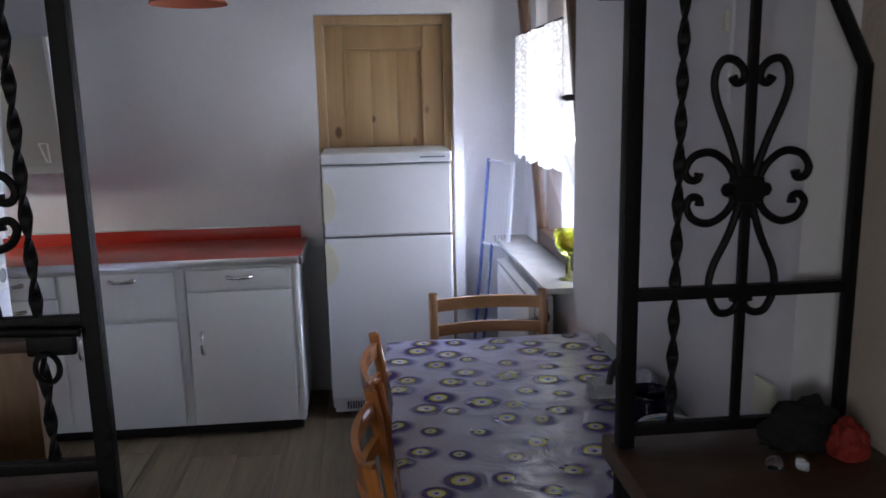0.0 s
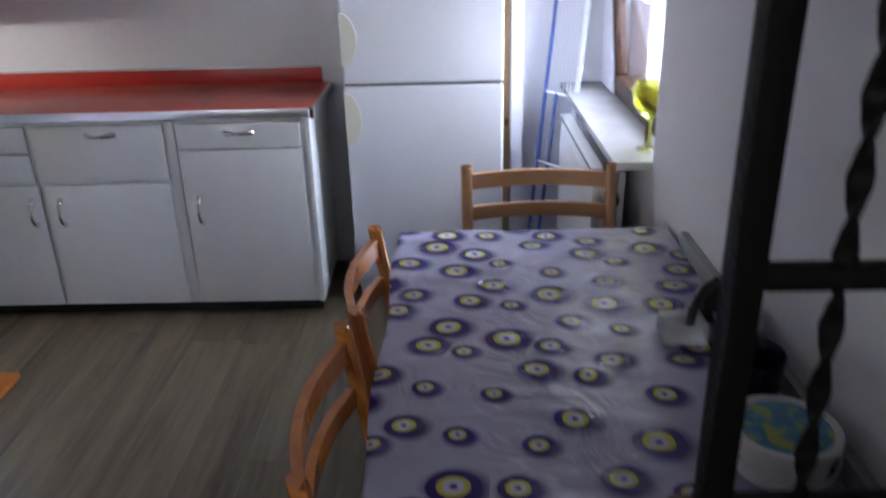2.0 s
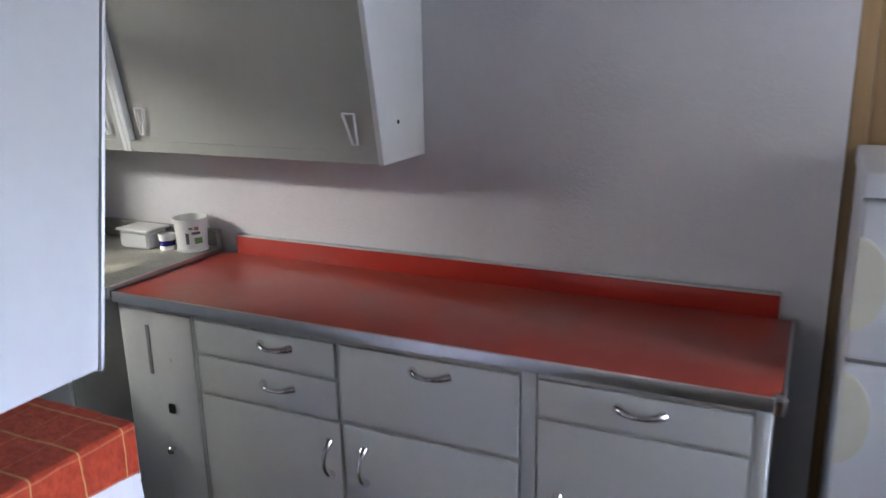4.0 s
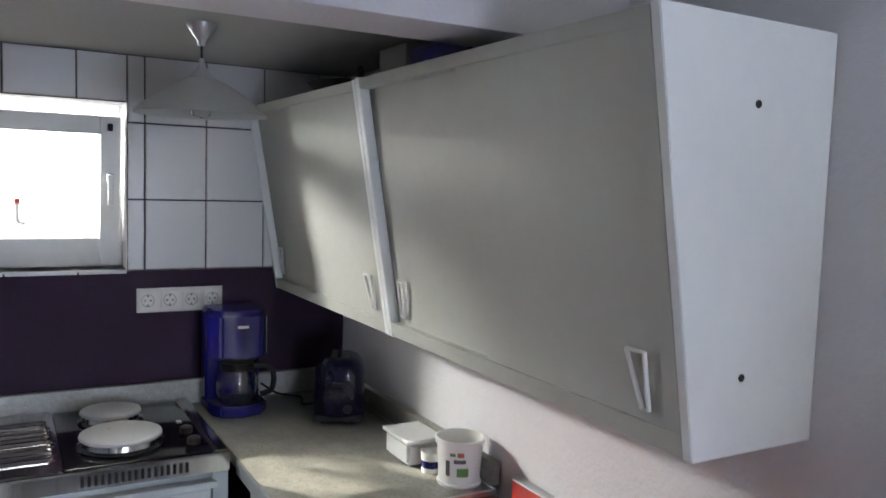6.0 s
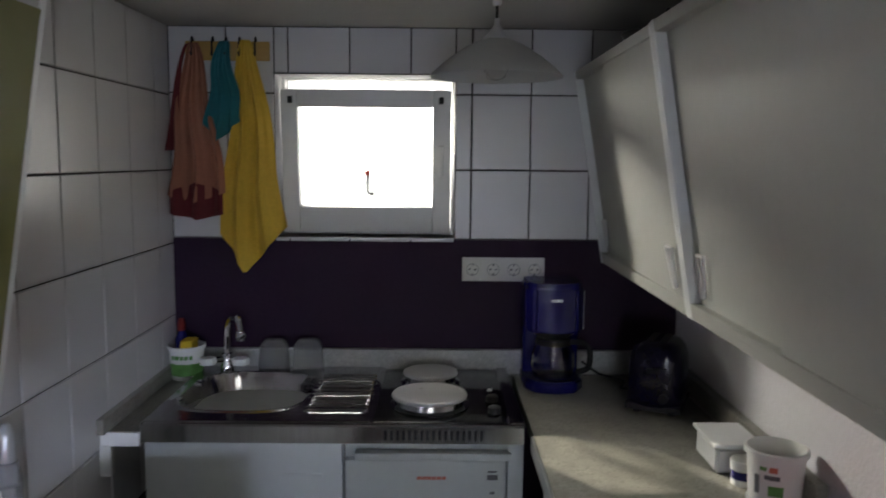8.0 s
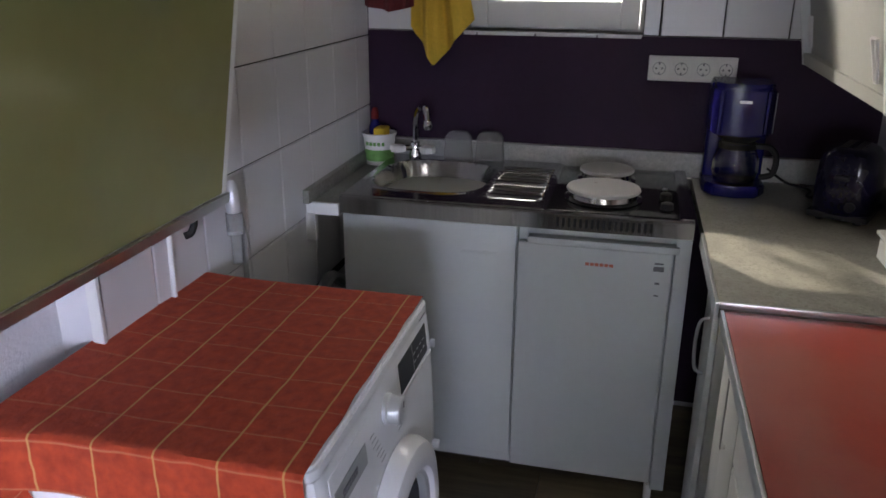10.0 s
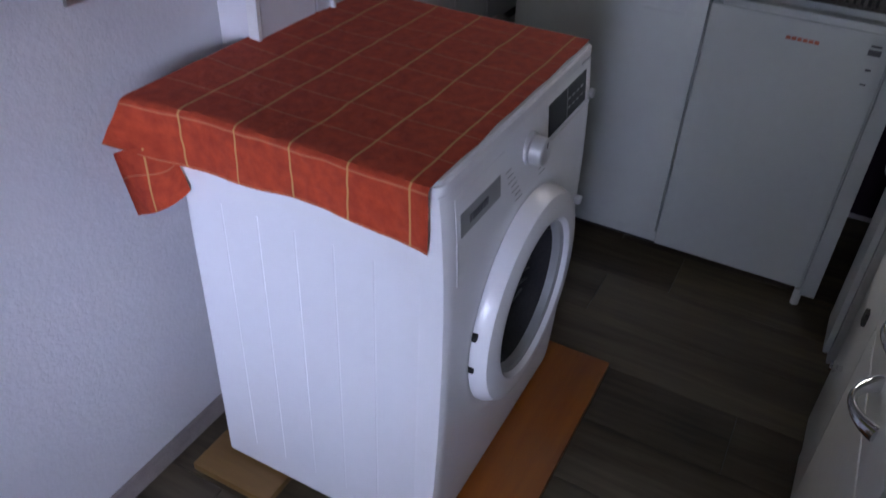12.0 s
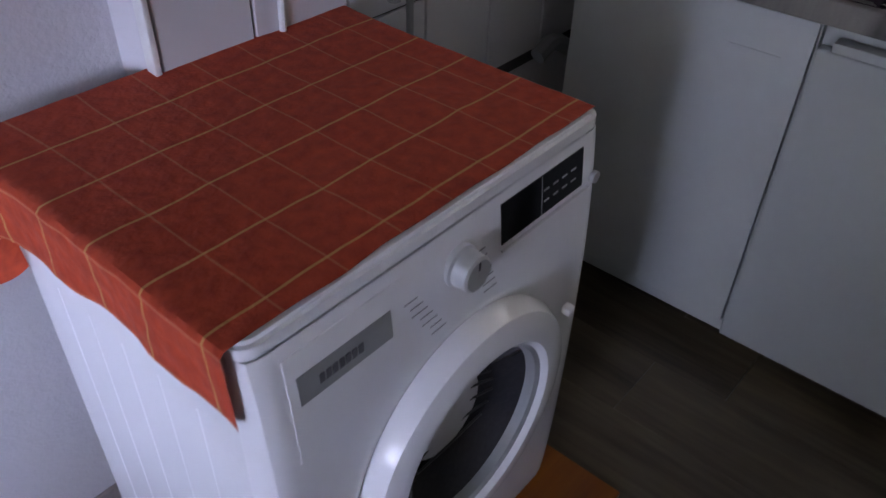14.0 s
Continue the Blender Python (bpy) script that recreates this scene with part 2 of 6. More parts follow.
MAROON = mat("maroon_cloth", (0.14, 0.018, 0.02), 0.9, vary=0.2, scale=9, bump=0.5, bump_scale=200)
SPONGE = mat("yellow_sponge", (0.65, 0.44, 0.03), 0.9, vary=0.2, scale=40, bump=0.6)
RACKWOOD = wood("yellow_pine_rail", (0.50, 0.31, 0.075), (0.36, 0.2, 0.045), 0.45, (12, 1.5, 12))
SALMON = mat("salmon_lamp_glass", (0.60, 0.19, 0.11), 0.22, vary=0.08)
BLUEMETAL = mat("blue_coated_tube", (0.06, 0.11, 0.36), 0.35, vary=0.1)
WHITEWIRE = mat("white_coated_wire", (0.75, 0.76, 0.8), 0.4, vary=0.04)
RADI = mat("radiator_enamel", (0.70, 0.70, 0.69), 0.35, vary=0.04)
GRILLEGREY = mat("radiator_grille", (0.24, 0.25, 0.25), 0.5, vary=0.1)
SILL = mat("pale_marble_sill", (0.52, 0.51, 0.48), 0.14, vary=0.12, scale=9)
REDSEAT = mat("red_woven_seat", (0.34, 0.035, 0.025), 0.85, vary=0.3, scale=30, bump=0.5, bump_scale=150)
BLACKCLOTH = mat("black_cloth", (0.004, 0.004, 0.0045), 0.9, vary=0.4, scale=12, bump=0.5, bump_scale=60)
REDCLOTH = mat("red_cloth", (0.24, 0.016, 0.009), 0.8, vary=0.3, scale=15, bump=0.3)
FOIL = mat("crumpled_clear_film", (0.42, 0.40, 0.44), 0.18, vary=0.3, scale=20, bump=0.9, bump_scale=45)
FROST = mat("frosted_lamp_glass", (0.62, 0.63, 0.62), 0.35, vary=0.06, scale=8)
FROST.node_tree.nodes["Principled BSDF"].inputs["Transmission Weight"].default_value = 0.6
GLASS = glass("clear_glass")
OLIVEGLASS = glass("olive_green_glass", (0.66, 0.66, 0.16), 0.08)
CLEARPL = mat("clear_plastic", (0.62, 0.63, 0.63), 0.22, vary=0.08)
CLEARPL.node_tree.nodes["Principled BSDF"].inputs["Transmission Weight"].default_value = 0.7
LEAF = mat("leaf_green", (0.06, 0.10, 0.03), 0.6, vary=0.3, scale=3)
BARK = mat("bark", (0.09, 0.065, 0.045), 0.9, vary=0.3, scale=9, bump=0.5)
GROUND = mat("pale_gravel_ground", (0.42, 0.40, 0.36), 0.9, vary=0.2, scale=2, bump=0.3)


def lace():
    m = bpy.data.materials.new("white_lace_curtain")
    m.use_nodes = True
    n, l = m.node_tree.nodes, m.node_tree.links
    n.remove(n["Principled BSDF"])
    d = n.new("ShaderNodeBsdfDiffuse")
    d.inputs[0].default_value = (0.85, 0.86, 0.9, 1)
    t = n.new("ShaderNodeBsdfTranslucent")
    t.inputs[0].default_value = (0.9, 0.91, 0.95, 1)
    tr = n.new("ShaderNodeBsdfTransparent")
    a = n.new("ShaderNodeMixShader")
    a.inputs[0].default_value = 0.6
    l.new(d.outputs[0], a.inputs[1])
    l.new(t.outputs[0], a.inputs[2])
    co = n.new("ShaderNodeTexCoord")
    no = n.new("ShaderNodeTexVoronoi")
    no.inputs["Scale"].default_value = 55
    l.new(co.outputs["Object"], no.inputs["Vector"])
    mr = n.new("ShaderNodeMapRange")
    mr.inputs[1].default_value, mr.inputs[2].default_value = 0.25, 0.6
    mr.inputs[3].default_value, mr.inputs[4].default_value = 0.05, 0.5
    l.new(no.outputs["Distance"], mr.inputs[0])
    c = n.new("ShaderNodeMixShader")
    l.new(mr.outputs[0], c.inputs[0])
    l.new(a.outputs[0], c.inputs[1])
    l.new(tr.outputs[0], c.inputs[2])
    l.new(c.outputs[0], n["Material Output"].inputs[0])
    return m


def ramp_of(n, stops, constant=False):
    r = n.new("ShaderNodeValToRGB")
    if constant:
        r.color_ramp.interpolation = "CONSTANT"
    e = r.color_ramp.elements
    while len(e) < len(stops):
        e.new(0.5)
    for i, (p, c) in enumerate(stops):
        e[i].position, e[i].color = p, (*c, 1)
    return r


def eye_cloth():
    """Glossy lilac oilcloth printed with purple, white and yellow eye motifs of mixed size."""
    m = bpy.data.materials.new("eye_pattern_oilcloth")
    m.use_nodes = True
    n, l = m.node_tree.nodes, m.node_tree.links
    b = n["Principled BSDF"]
    b.inputs["Roughness"].default_value = 0.2
    b.inputs["Specular IOR Level"].default_value = 0.5
    co = n.new("ShaderNodeTexCoord")

    def motif(shift, lo, hi):
        mp = n.new("ShaderNodeMapping")
        mp.inputs["Scale"].default_value = (7.6, 8.6, 1)
        mp.inputs["Location"].default_value = shift
        mp.inputs["Rotation"].default_value = (0, 0, 0.46)
        l.new(co.outputs["UV"], mp.inputs[0])
        v = n.new("ShaderNodeTexVoronoi")
        v.voronoi_dimensions = "2D"
        v.inputs["Scale"].default_value = 1
        v.inputs["Randomness"].default_value = 0.5
        l.new(mp.outputs[0], v.inputs["Vector"])
        sep = n.new("ShaderNodeSeparateColor")
        l.new(v.outputs["Color"], sep.inputs[0])
        size = n.new("ShaderNodeMapRange")
        size.inputs[3].default_value, size.inputs[4].default_value = lo, hi
        l.new(sep.outputs[0], size.inputs[0])
        d = n.new("ShaderNodeMath")
        d.operation = "DIVIDE"
        l.new(v.outputs["Distance"], d.inputs[0])
        l.new(size.outputs[0], d.inputs[1])
        return d.outputs[0]

    lil = (0.40, 0.375, 0.51)
    pur = (0.030, 0.012, 0.135)
    halo = motif((0.07, 0.04, 0), 0.20, 0.37)
    core = motif((0.14, 0.0, 0), 0.20, 0.37)
    base = n.new("ShaderNodeTexNoise")
    base.inputs["Scale"].default_value = 5
    l.new(co.outputs["UV"], base.inputs["Vector"])
    rb = ramp_of(n, [(0.3, tuple(c * 0.88 for c in lil)), (0.7, lil)])
    l.new(base.outputs[0], rb.inputs[0])
    hm = n.new("ShaderNodeMapRange")
    hm.inputs[1].default_value, hm.inputs[2].default_value = 0.85, 1.45
    hm.inputs[3].default_value, hm.inputs[4].default_value = 1, 0
    l.new(halo, hm.inputs[0])
    m1 = n.new("ShaderNodeMix")
    m1.data_type = "RGBA"
    m1.inputs[7].default_value = (*pur, 1)
    l.new(hm.outputs[0], m1.inputs[0])
    l.new(rb.outputs[0], m1.inputs[6])
    rings = ramp_of(n, [(0.0, (0.04, 0.02, 0.13)), (0.15, (0.50, 0.46, 0.58)), (0.40, (0.50, 0.45, 0.05)), (0.60, pur)], True)
    l.new(core, rings.inputs[0])
    inside = n.new("ShaderNodeMath")
    inside.operation = "LESS_THAN"
    inside.inputs[1].default_value = 0.98
    l.new(core, inside.inputs[0])
    m2 = n.new("ShaderNodeMix")
    m2.data_type = "RGBA"
    l.new(inside.outputs[0], m2.inputs[0])
    l.new(m1.outputs[2], m2.inputs[6])
    l.new(rings.outputs[0], m2.inputs[7])
    l.new(m2.outputs[2], b.inputs["Base Color"])
    cr = n.new("ShaderNodeTexNoise")
    cr.inputs["Scale"].default_value = 7
    cr.inputs["Detail"].default_value = 3
    cr.inputs["Distortion"].default_value = 1.2
    l.new(co.outputs["UV"], cr.inputs["Vector"])
    bu = n.new("ShaderNodeBump")
    bu.inputs["Strength"].default_value = 0.6
    bu.inputs["Distance"].default_value = 0.025
    l.new(cr.outputs[0], bu.inputs["Height"])
    l.new(bu.outputs[0], b.inputs["Normal"])
    return m


def plaid():
    """Rust-red towelling with double yellow lines one way and thin pale lines the other; UV in metres."""
    m = bpy.data.materials.new("rust_plaid_towelling")
    m.use_nodes = True
    n, l = m.node_tree.nodes, m.node_tree.links
    b = n["Principled BSDF"]
    b.inputs["Roughness"].default_value = 0.95
    b.inputs["Sheen Weight"].default_value = 0.04
    co = n.new("ShaderNodeTexCoord")
    sep = n.new("ShaderNodeSeparateXYZ")
    wob = n.new("ShaderNodeTexNoise")
    wob.inputs["Scale"].default_value = 9
    l.new(co.outputs["UV"], wob.inputs["Vector"])
    vm = n.new("ShaderNodeVectorMath")
    vm.operation = "MULTIPLY_ADD"
    vm.inputs[1].default_value = (0.007, 0.007, 0)
    l.new(wob.outputs["Color"], vm.inputs[0])
    l.new(co.outputs["UV"], vm.inputs[2])
    l.new(vm.outputs[0], sep.inputs[0])

    def line(sock, pitch, shift, half):
        a = n.new("ShaderNodeMath")
        a.operation = "ADD"
        a.inputs[1].default_value = shift
        l.new(sock, a.inputs[0])
        p = n.new("ShaderNodeMath")
        p.operation = "PINGPONG"
        p.inputs[1].default_value = pitch / 2
        l.new(a.outputs[0], p.inputs[0])
        c = n.new("ShaderNodeMapRange")
        c.inputs[1].default_value, c.inputs[2].default_value = half, half * 1.8
        c.inputs[3].default_value, c.inputs[4].default_value = 1, 0
        l.new(p.outputs[0], c.inputs[0])
        return c.outputs[0]

    pile = n.new("ShaderNodeTexNoise")
    pile.inputs["Scale"].default_value = 45
    pile.inputs["Detail"].default_value = 6
    l.new(co.outputs["UV"], pile.inputs["Vector"])
    rb = ramp_of(n, [(0.3, (0.34, 0.034, 0.012)), (0.72, (0.53, 0.066, 0.020))])
    l.new(pile.outputs[0], rb.inputs[0])
    out = rb.outputs[0]
    for sock, pitch, shift, half, col, amt in ((sep.outputs[0], 0.084, 0.02, 0.0010, (0.56, 0.24, 0.12), 0.5), (sep.outputs[1], 0.102, 0.004, 0.0013, (0.58, 0.34, 0.12), 0.8)):
        f = n.new("ShaderNodeMath")
        f.operation = "MULTIPLY"
        f.inputs[1].default_value = amt
        l.new(line(sock, pitch, shift, half), f.inputs[0])
        mx = n.new("ShaderNodeMix")
        mx.data_type = "RGBA"
        mx.inputs[7].default_value = (*col, 1)
        l.new(f.outputs[0], mx.inputs[0])
        l.new(out, mx.inputs[6])
        out = mx.outputs[2]
    l.new(out, b.inputs["Base Color"])
    bu = n.new("ShaderNodeBump")
    bu.inputs["Strength"].default_value = 0.6
    bu.inputs["Distance"].default_value = 0.006
    l.new(pile.outputs[0], bu.inputs["Height"])
    l.new(bu.outputs[0], b.inputs["Normal"])
    return m


LACE, EYES, PLAID = lace(), eye_cloth(), plaid()

GLOW = bpy.data.materials.new("bright_outdoors")
GLOW.use_nodes = True
GLOW.node_tree.nodes["Principled BSDF"].inputs["Emission Color"].default_value = (1, 1, 0.99, 1)
GLOW.node_tree.nodes["Principled BSDF"].inputs["Emission Strength"].default_value = 4.0

# ---------------------------------------------------------------- mesh helpers
ORIGIN = {}


def thing(name, at, label, category, group="", kind=""):
    ob = new(name)
    ob.empty_display_size = 0.05
    ob.location = at
    ORIGIN[ob.name] = Vector(at)
    return tagged(ob, label, category, group, kind)


def finish(bm, name, material, sharp=38):
    bmesh.ops.recalc_face_normals(bm, faces=bm.faces)
    for f in bm.faces:
        f.smooth = True
    for e in bm.edges:
        if len(e.link_faces) == 2 and e.calc_face_angle(0) > radians(sharp):
            e.smooth = False
    me = bpy.data.meshes.new(name)
    bm.to_mesh(me)
    bm.free()
    me.materials.append(material)
    return me


def part(name, bm, material, parent, label=""):
    """One mesh, in world places, as a part of parent."""
    o = ORIGIN[parent.name]
    bmesh.ops.translate(bm, verts=bm.verts, vec=-o)
    ob = new(name, finish(bm, name, material))
    ob.parent = parent
    ORIGIN[ob.name] = o
    if label:
        ob["label"] = label
    return ob


def single(name, bm, material, label, category="", kind="", group=""):
    """One mesh that is a thing of its own, with its origin at its base."""
    lo = Vector((min(v.co.x for v in bm.verts), min(v.co.y for v in bm.verts), min(v.co.z for v in bm.verts)))
    hi = Vector((max(v.co.x for v in bm.verts), max(v.co.y for v in bm.verts), lo.z))
    o = (lo + hi) / 2
    o.z = lo.z
    bmesh.ops.translate(bm, verts=bm.verts, vec=-o)
    ob = new(name, finish(bm, name, material))
    ob.location = o
    ORIGIN[ob.name] = o
    return tagged(ob, label, category, group, kind)


def box(x0, x1, y0, y1, z0, z1, bevel=0.0, seg=2, bm=None):
    own = bmesh.new()
    bmesh.ops.create_cube(own, size=1)
    for v in own.verts:
        v.co = Vector((x0 + (v.co.x + 0.5) * (x1 - x0), y0 + (v.co.y + 0.5) * (y1 - y0), z0 + (v.co.z + 0.5) * (z1 - z0)))
    if bevel:
        bmesh.ops.bevel(own, geom=own.edges[:], offset=bevel, segments=seg, affect="EDGES", profile=0.6)
    return join(bm, own)


def join(bm, own):
    if bm is None:
        return own
    me = bpy.data.meshes.new("tmp")
    own.to_mesh(me)
    own.free()
    bm.from_mesh(me)
    bpy.data.meshes.remove(me)
    return bm


def prism(points, axis, a, b, bevel=0.0, bm=None):
    """A profile of 2D points, drawn along an axis (x: points are y, z; y: x, z; z: x, y) from a to b."""
    own = bmesh.new()

    def at(p, t):
        return {"x": (t, p[0], p[1]), "y": (p[0], t, p[1]), "z": (p[0], p[1], t)}[axis]

    lo = [own.verts.new(at(p, a)) for p in points]
    hi = [own.verts.new(at(p, b)) for p in points]
    own.faces.new(lo)
    own.faces.new(hi[::-1])
    for i in range(len(points)):
        j = (i + 1) % len(points)
        own.faces.new((lo[i], hi[i], hi[j], lo[j]))
    if bevel:
        bmesh.ops.recalc_face_normals(own, faces=own.faces)
        bmesh.ops.bevel(own, geom=[e for e in own.edges if e.calc_face_angle(0) > 0.6], offset=bevel, segments=2, affect="EDGES")
    return join(bm, own)


def lathe(profile, centre, seg=32, axis="z", bm=None, closed=False):
    """Profile of (radius, height) turned about an axis through centre."""
    own = bmesh.new()
    c = Vector(centre)
    rings = []
    for r, h in profile:
        ring = []
        for i in range(seg):
            a = 2 * math.pi * i / seg
            u, v = r * math.cos(a), r * math.sin(a)
            off = {"z": (u, v, h), "y": (u, h, v), "x": (h, u, v)}[axis]
            ring.append(own.verts.new(c + Vector(off)))
        rings.append(ring)
    for k in range(len(rings) - 1):
        for i in range(seg):
            j = (i + 1) % seg
            own.faces.new((rings[k][i], rings[k][j], rings[k + 1][j], rings[k + 1][i]))
    if closed:
        own.faces.new(rings[0][::-1])
        own.faces.new(rings[-1])
    bmesh.ops.remove_doubles(own, verts=own.verts, dist=1e-5)
    return join(bm, own)


def spline(points, steps=8):
    """A smooth run through the points."""
    p = [Vector(q) for q in points]
    p = [2 * p[0] - p[1]] + p + [2 * p[-1] - p[-2]]
    out = []
    for i in range(1, len(p) - 2):
        for s in range(steps):
            t = s / steps
            a, b, c, d = p[i - 1], p[i], p[i + 1], p[i + 2]
            out.append(0.5 * ((2 * b) + (c - a) * t + (2 * a - 5 * b + 4 * c - d) * t**2 + (3 * b - a - 3 * c + d) * t**3))
    out.append(p[-2])
    return out


def tube(points, r, sides=8, bm=None, taper=None, flat=1.0):
    own = bmesh.new()
    pts = [Vector(q) for q in points]
    rings = []
    up = None
    for i, p in enumerate(pts):
        d = (pts[min(i + 1, len(pts) - 1)] - pts[max(i - 1, 0)]).normalized()
        if up is None:
            up = d.orthogonal().normalized()
        up = (up - d * up.dot(d)).normalized()
        side = d.cross(up)
        rr = r if taper is None else r * taper(i / (len(pts) - 1))
        ring = [own.verts.new(p + rr * (math.cos(2 * math.pi * k / sides) * up + flat * math.sin(2 * math.pi * k / sides) * side)) for k in range(sides)]
        rings.append(ring)
    for a, b in zip(rings, rings[1:]):
        for k in range(sides):
            j = (k + 1) % sides
            own.faces.new((a[k], a[j], b[j], b[k]))
    own.faces.new(rings[0][::-1])
    own.faces.new(rings[-1])
    return join(bm, own)


def twisted(x, y, z0, z1, wide, thin, pitch, bm=None):
    """A flat iron bar twisted about its length."""
    own = bmesh.new()
    n = int((z1 - z0) / 0.006)
    rings = []
    for i in range(n + 1):
        z = z0 + (z1 - z0) * i / n
        a = 2 * math.pi * z / pitch
        c, s = math.cos(a), math.sin(a)
        rings.append([own.verts.new((x + c * u - s * v, y + s * u + c * v, z)) for u, v in ((wide, 0), (wide * 0.7, thin), (-wide * 0.7, thin), (-wide, 0), (-wide * 0.7, -thin), (wide * 0.7, -thin))])
    for a, b in zip(rings, rings[1:]):
        for k in range(6):
            own.faces.new((a[k], a[(k + 1) % 6], b[(k + 1) % 6], b[k]))
    own.faces.new(rings[0][::-1])
    own.faces.new(rings[-1])
    return join(bm, own)


def sheet(nu, nv, place, uv=None, thick=0.0):
    """A cloth or skin: place(u, v) for u, v in 0..1, with UV in metres where given."""
    own = bmesh.new()
    lay = own.loops.layers.uv.new("UVMap")
    g = [[own.verts.new(place(i / nu, j / nv)) for j in range(nv + 1)] for i in range(nu + 1)]
    for i in range(nu):
        for j in range(nv):
            f = own.faces.new((g[i][j], g[i + 1][j], g[i + 1][j + 1], g[i][j + 1]))
            for lp, (a, b) in zip(f.loops, ((i, j), (i + 1, j), (i + 1, j + 1), (i, j + 1))):
                lp[lay].uv = uv(a / nu, b / nv) if uv else (a / nu, b / nv)
    if thick:
        bmesh.ops.recalc_face_normals(own, faces=own.faces)
        bmesh.ops.solidify(own, geom=own.faces[:], thickness=thick)
    return own


def bars(name, parent, material, runs):
    """Small printed bars: each (x0, x1, y0, y1, z0, z1)."""
    for r in runs:
        part(name, box(*r), material, parent)


# ---------------------------------------------------------------- the setting
CEIL_Z, NICHE_Z, SOUTH, EAST = 2.32, 1.995, -1.67, 4.13


def wall(name, boxes, material, label):
    bm = None
    for b in boxes:
        bm = box(*b, bm=bm)
    return single(name, bm, material, label, "wall", "structure")


wall("wall_north", [(-0.25, 3.06, 0, 0.22, 0, CEIL_Z), (3.765, 3.815, 0, 0.25, 0, CEIL_Z), (3.06, 3.765, 0, 0.22, 1.985, CEIL_Z), (3.765, 4.5, 0.25, 0.45, 0, CEIL_Z)], WALL,
     "white plastered wall with a doorway recess")
WX = (-1.325, -0.742, 1.322, 1.848)
wall_west = wall("wall_west", [(-0.25, 0, -6.5, WX[0], 0, CEIL_Z), (-0.25, 0, WX[1], 0, 0, CEIL_Z), (-0.25, 0, WX[0], WX[1], 0, WX[2]), (-0.25, 0, WX[0], WX[1], WX[3], CEIL_Z)], WALL,
                 "white tiled wall with a small window above purple paint")
wall_south = single("wall_partition", prism([(0, -1.863), (2.226, -1.863), (2.226, -1.743), (1.560, -1.743), (1.552, SOUTH), (0, SOUTH)], "z", 0, CEIL_Z), WALL, "white plastered partition wall, half tiled", "wall", "structure")
wall("wall_east", [(EAST, 4.5, -2.70, -1.04, 0, CEIL_Z), (EAST, 4.5, -1.04, 0.25, 0, 0.752), (4.20, 4.5, -1.04, -0.02, 2.18, CEIL_Z), (4.20, 4.5, -0.02, 0.25, 0.78, CEIL_Z)], WALL,
     "white plastered wall with a window recess")
wall("wall_hall_east", [(4.22, 4.5, -6.5, -2.70, 0, CEIL_Z)], WARM_WALL, "grey-beige plastered wall of the hall")
wall("wall_hall_south", [(-0.25, 1.25, -6.7, -6.5, 0, CEIL_Z), (2.55, 4.5, -6.7, -6.5, 0, CEIL_Z), (1.25, 2.55, -6.7, -6.5, 0, 0.95), (1.25, 2.55, -6.7, -6.5, 2.05, CEIL_Z)], WARM_WALL, "plastered end wall of the hall with an added window opening")
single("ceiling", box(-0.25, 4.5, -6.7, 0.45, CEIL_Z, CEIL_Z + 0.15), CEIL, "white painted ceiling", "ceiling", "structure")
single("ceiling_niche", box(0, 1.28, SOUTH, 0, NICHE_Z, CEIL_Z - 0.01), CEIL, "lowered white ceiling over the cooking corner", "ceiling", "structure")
single("beam", box(1.28, 1.45, SOUTH, 0, 1.90, CEIL_Z - 0.01, 0.006), WALL, "white plastered beam across the ceiling", "beam", "structure")
floor = single("floor", box(-0.25, 4.5, -6.7, 0.45, -0.1, -0.012), GROUT, "grey-brown oak laminate floor", "floor", "structure")
single("wall_paint_purple", box(0, 0.003, SOUTH + 0.001, -0.001, 0.02, 1.317), PURPLE, "dark purple painted splash area", "paint", "structure")
single("ground", box(-60, 60, -60, 60, -0.6, -0.5), GROUND, "pale sunlit ground outside", "ground", "structure")
single("backdrop", box(-9.1, -9, -9, 8, -0.5, 3.6), GLOW, "overexposed bright daylight outside the windows", "backdrop", "structure")
single("backdrop", box(10, 10.1, -9, 9, -0.5, 6), GLOW, "overexposed bright daylight outside the windows", "backdrop", "structure")

# ---- doorway with the pine door behind the fridge
door = thing("door_1", (3.41, 0.09, 0), "closed knotty pine panel door behind the fridge", "door", kind="structure")
part("frame", join(box(3.062, 3.105, 0.05, 0.13, 0, 1.983, 0.003), box(3.72, 3.763, 0.05, 0.13, 0, 1.983, 0.003)), PINE, door)
part("frame", box(3.105, 3.72, 0.05, 0.13, 1.935, 1.983, 0.003), PINE, door)
for a, b in ((3.108, 3.20), (3.62, 3.717)):
    part("stile", box(a, b, 0.075, 0.115, 0.01, 1.932, 0.003), PINE, door)
part("rail", box(3.20, 3.62, 0.076, 0.115, 1.82, 1.932, 0.003), PINE, door)
part("rail", box(3.20, 3.62, 0.076, 0.115, 0.9, 1.02, 0.003), PINE, door)
for i in range(3):
    part("plank", box(3.20 + i * 0.14, 3.20 + i * 0.14 + 0.1392, 0.088, 0.108, 1.02, 1.82, 0.001), PINE, door)
    part("plank", box(3.20 + i * 0.14, 3.20 + i * 0.14 + 0.1392, 0.088, 0.108, 0.01, 0.9, 0.001), PINE, door)
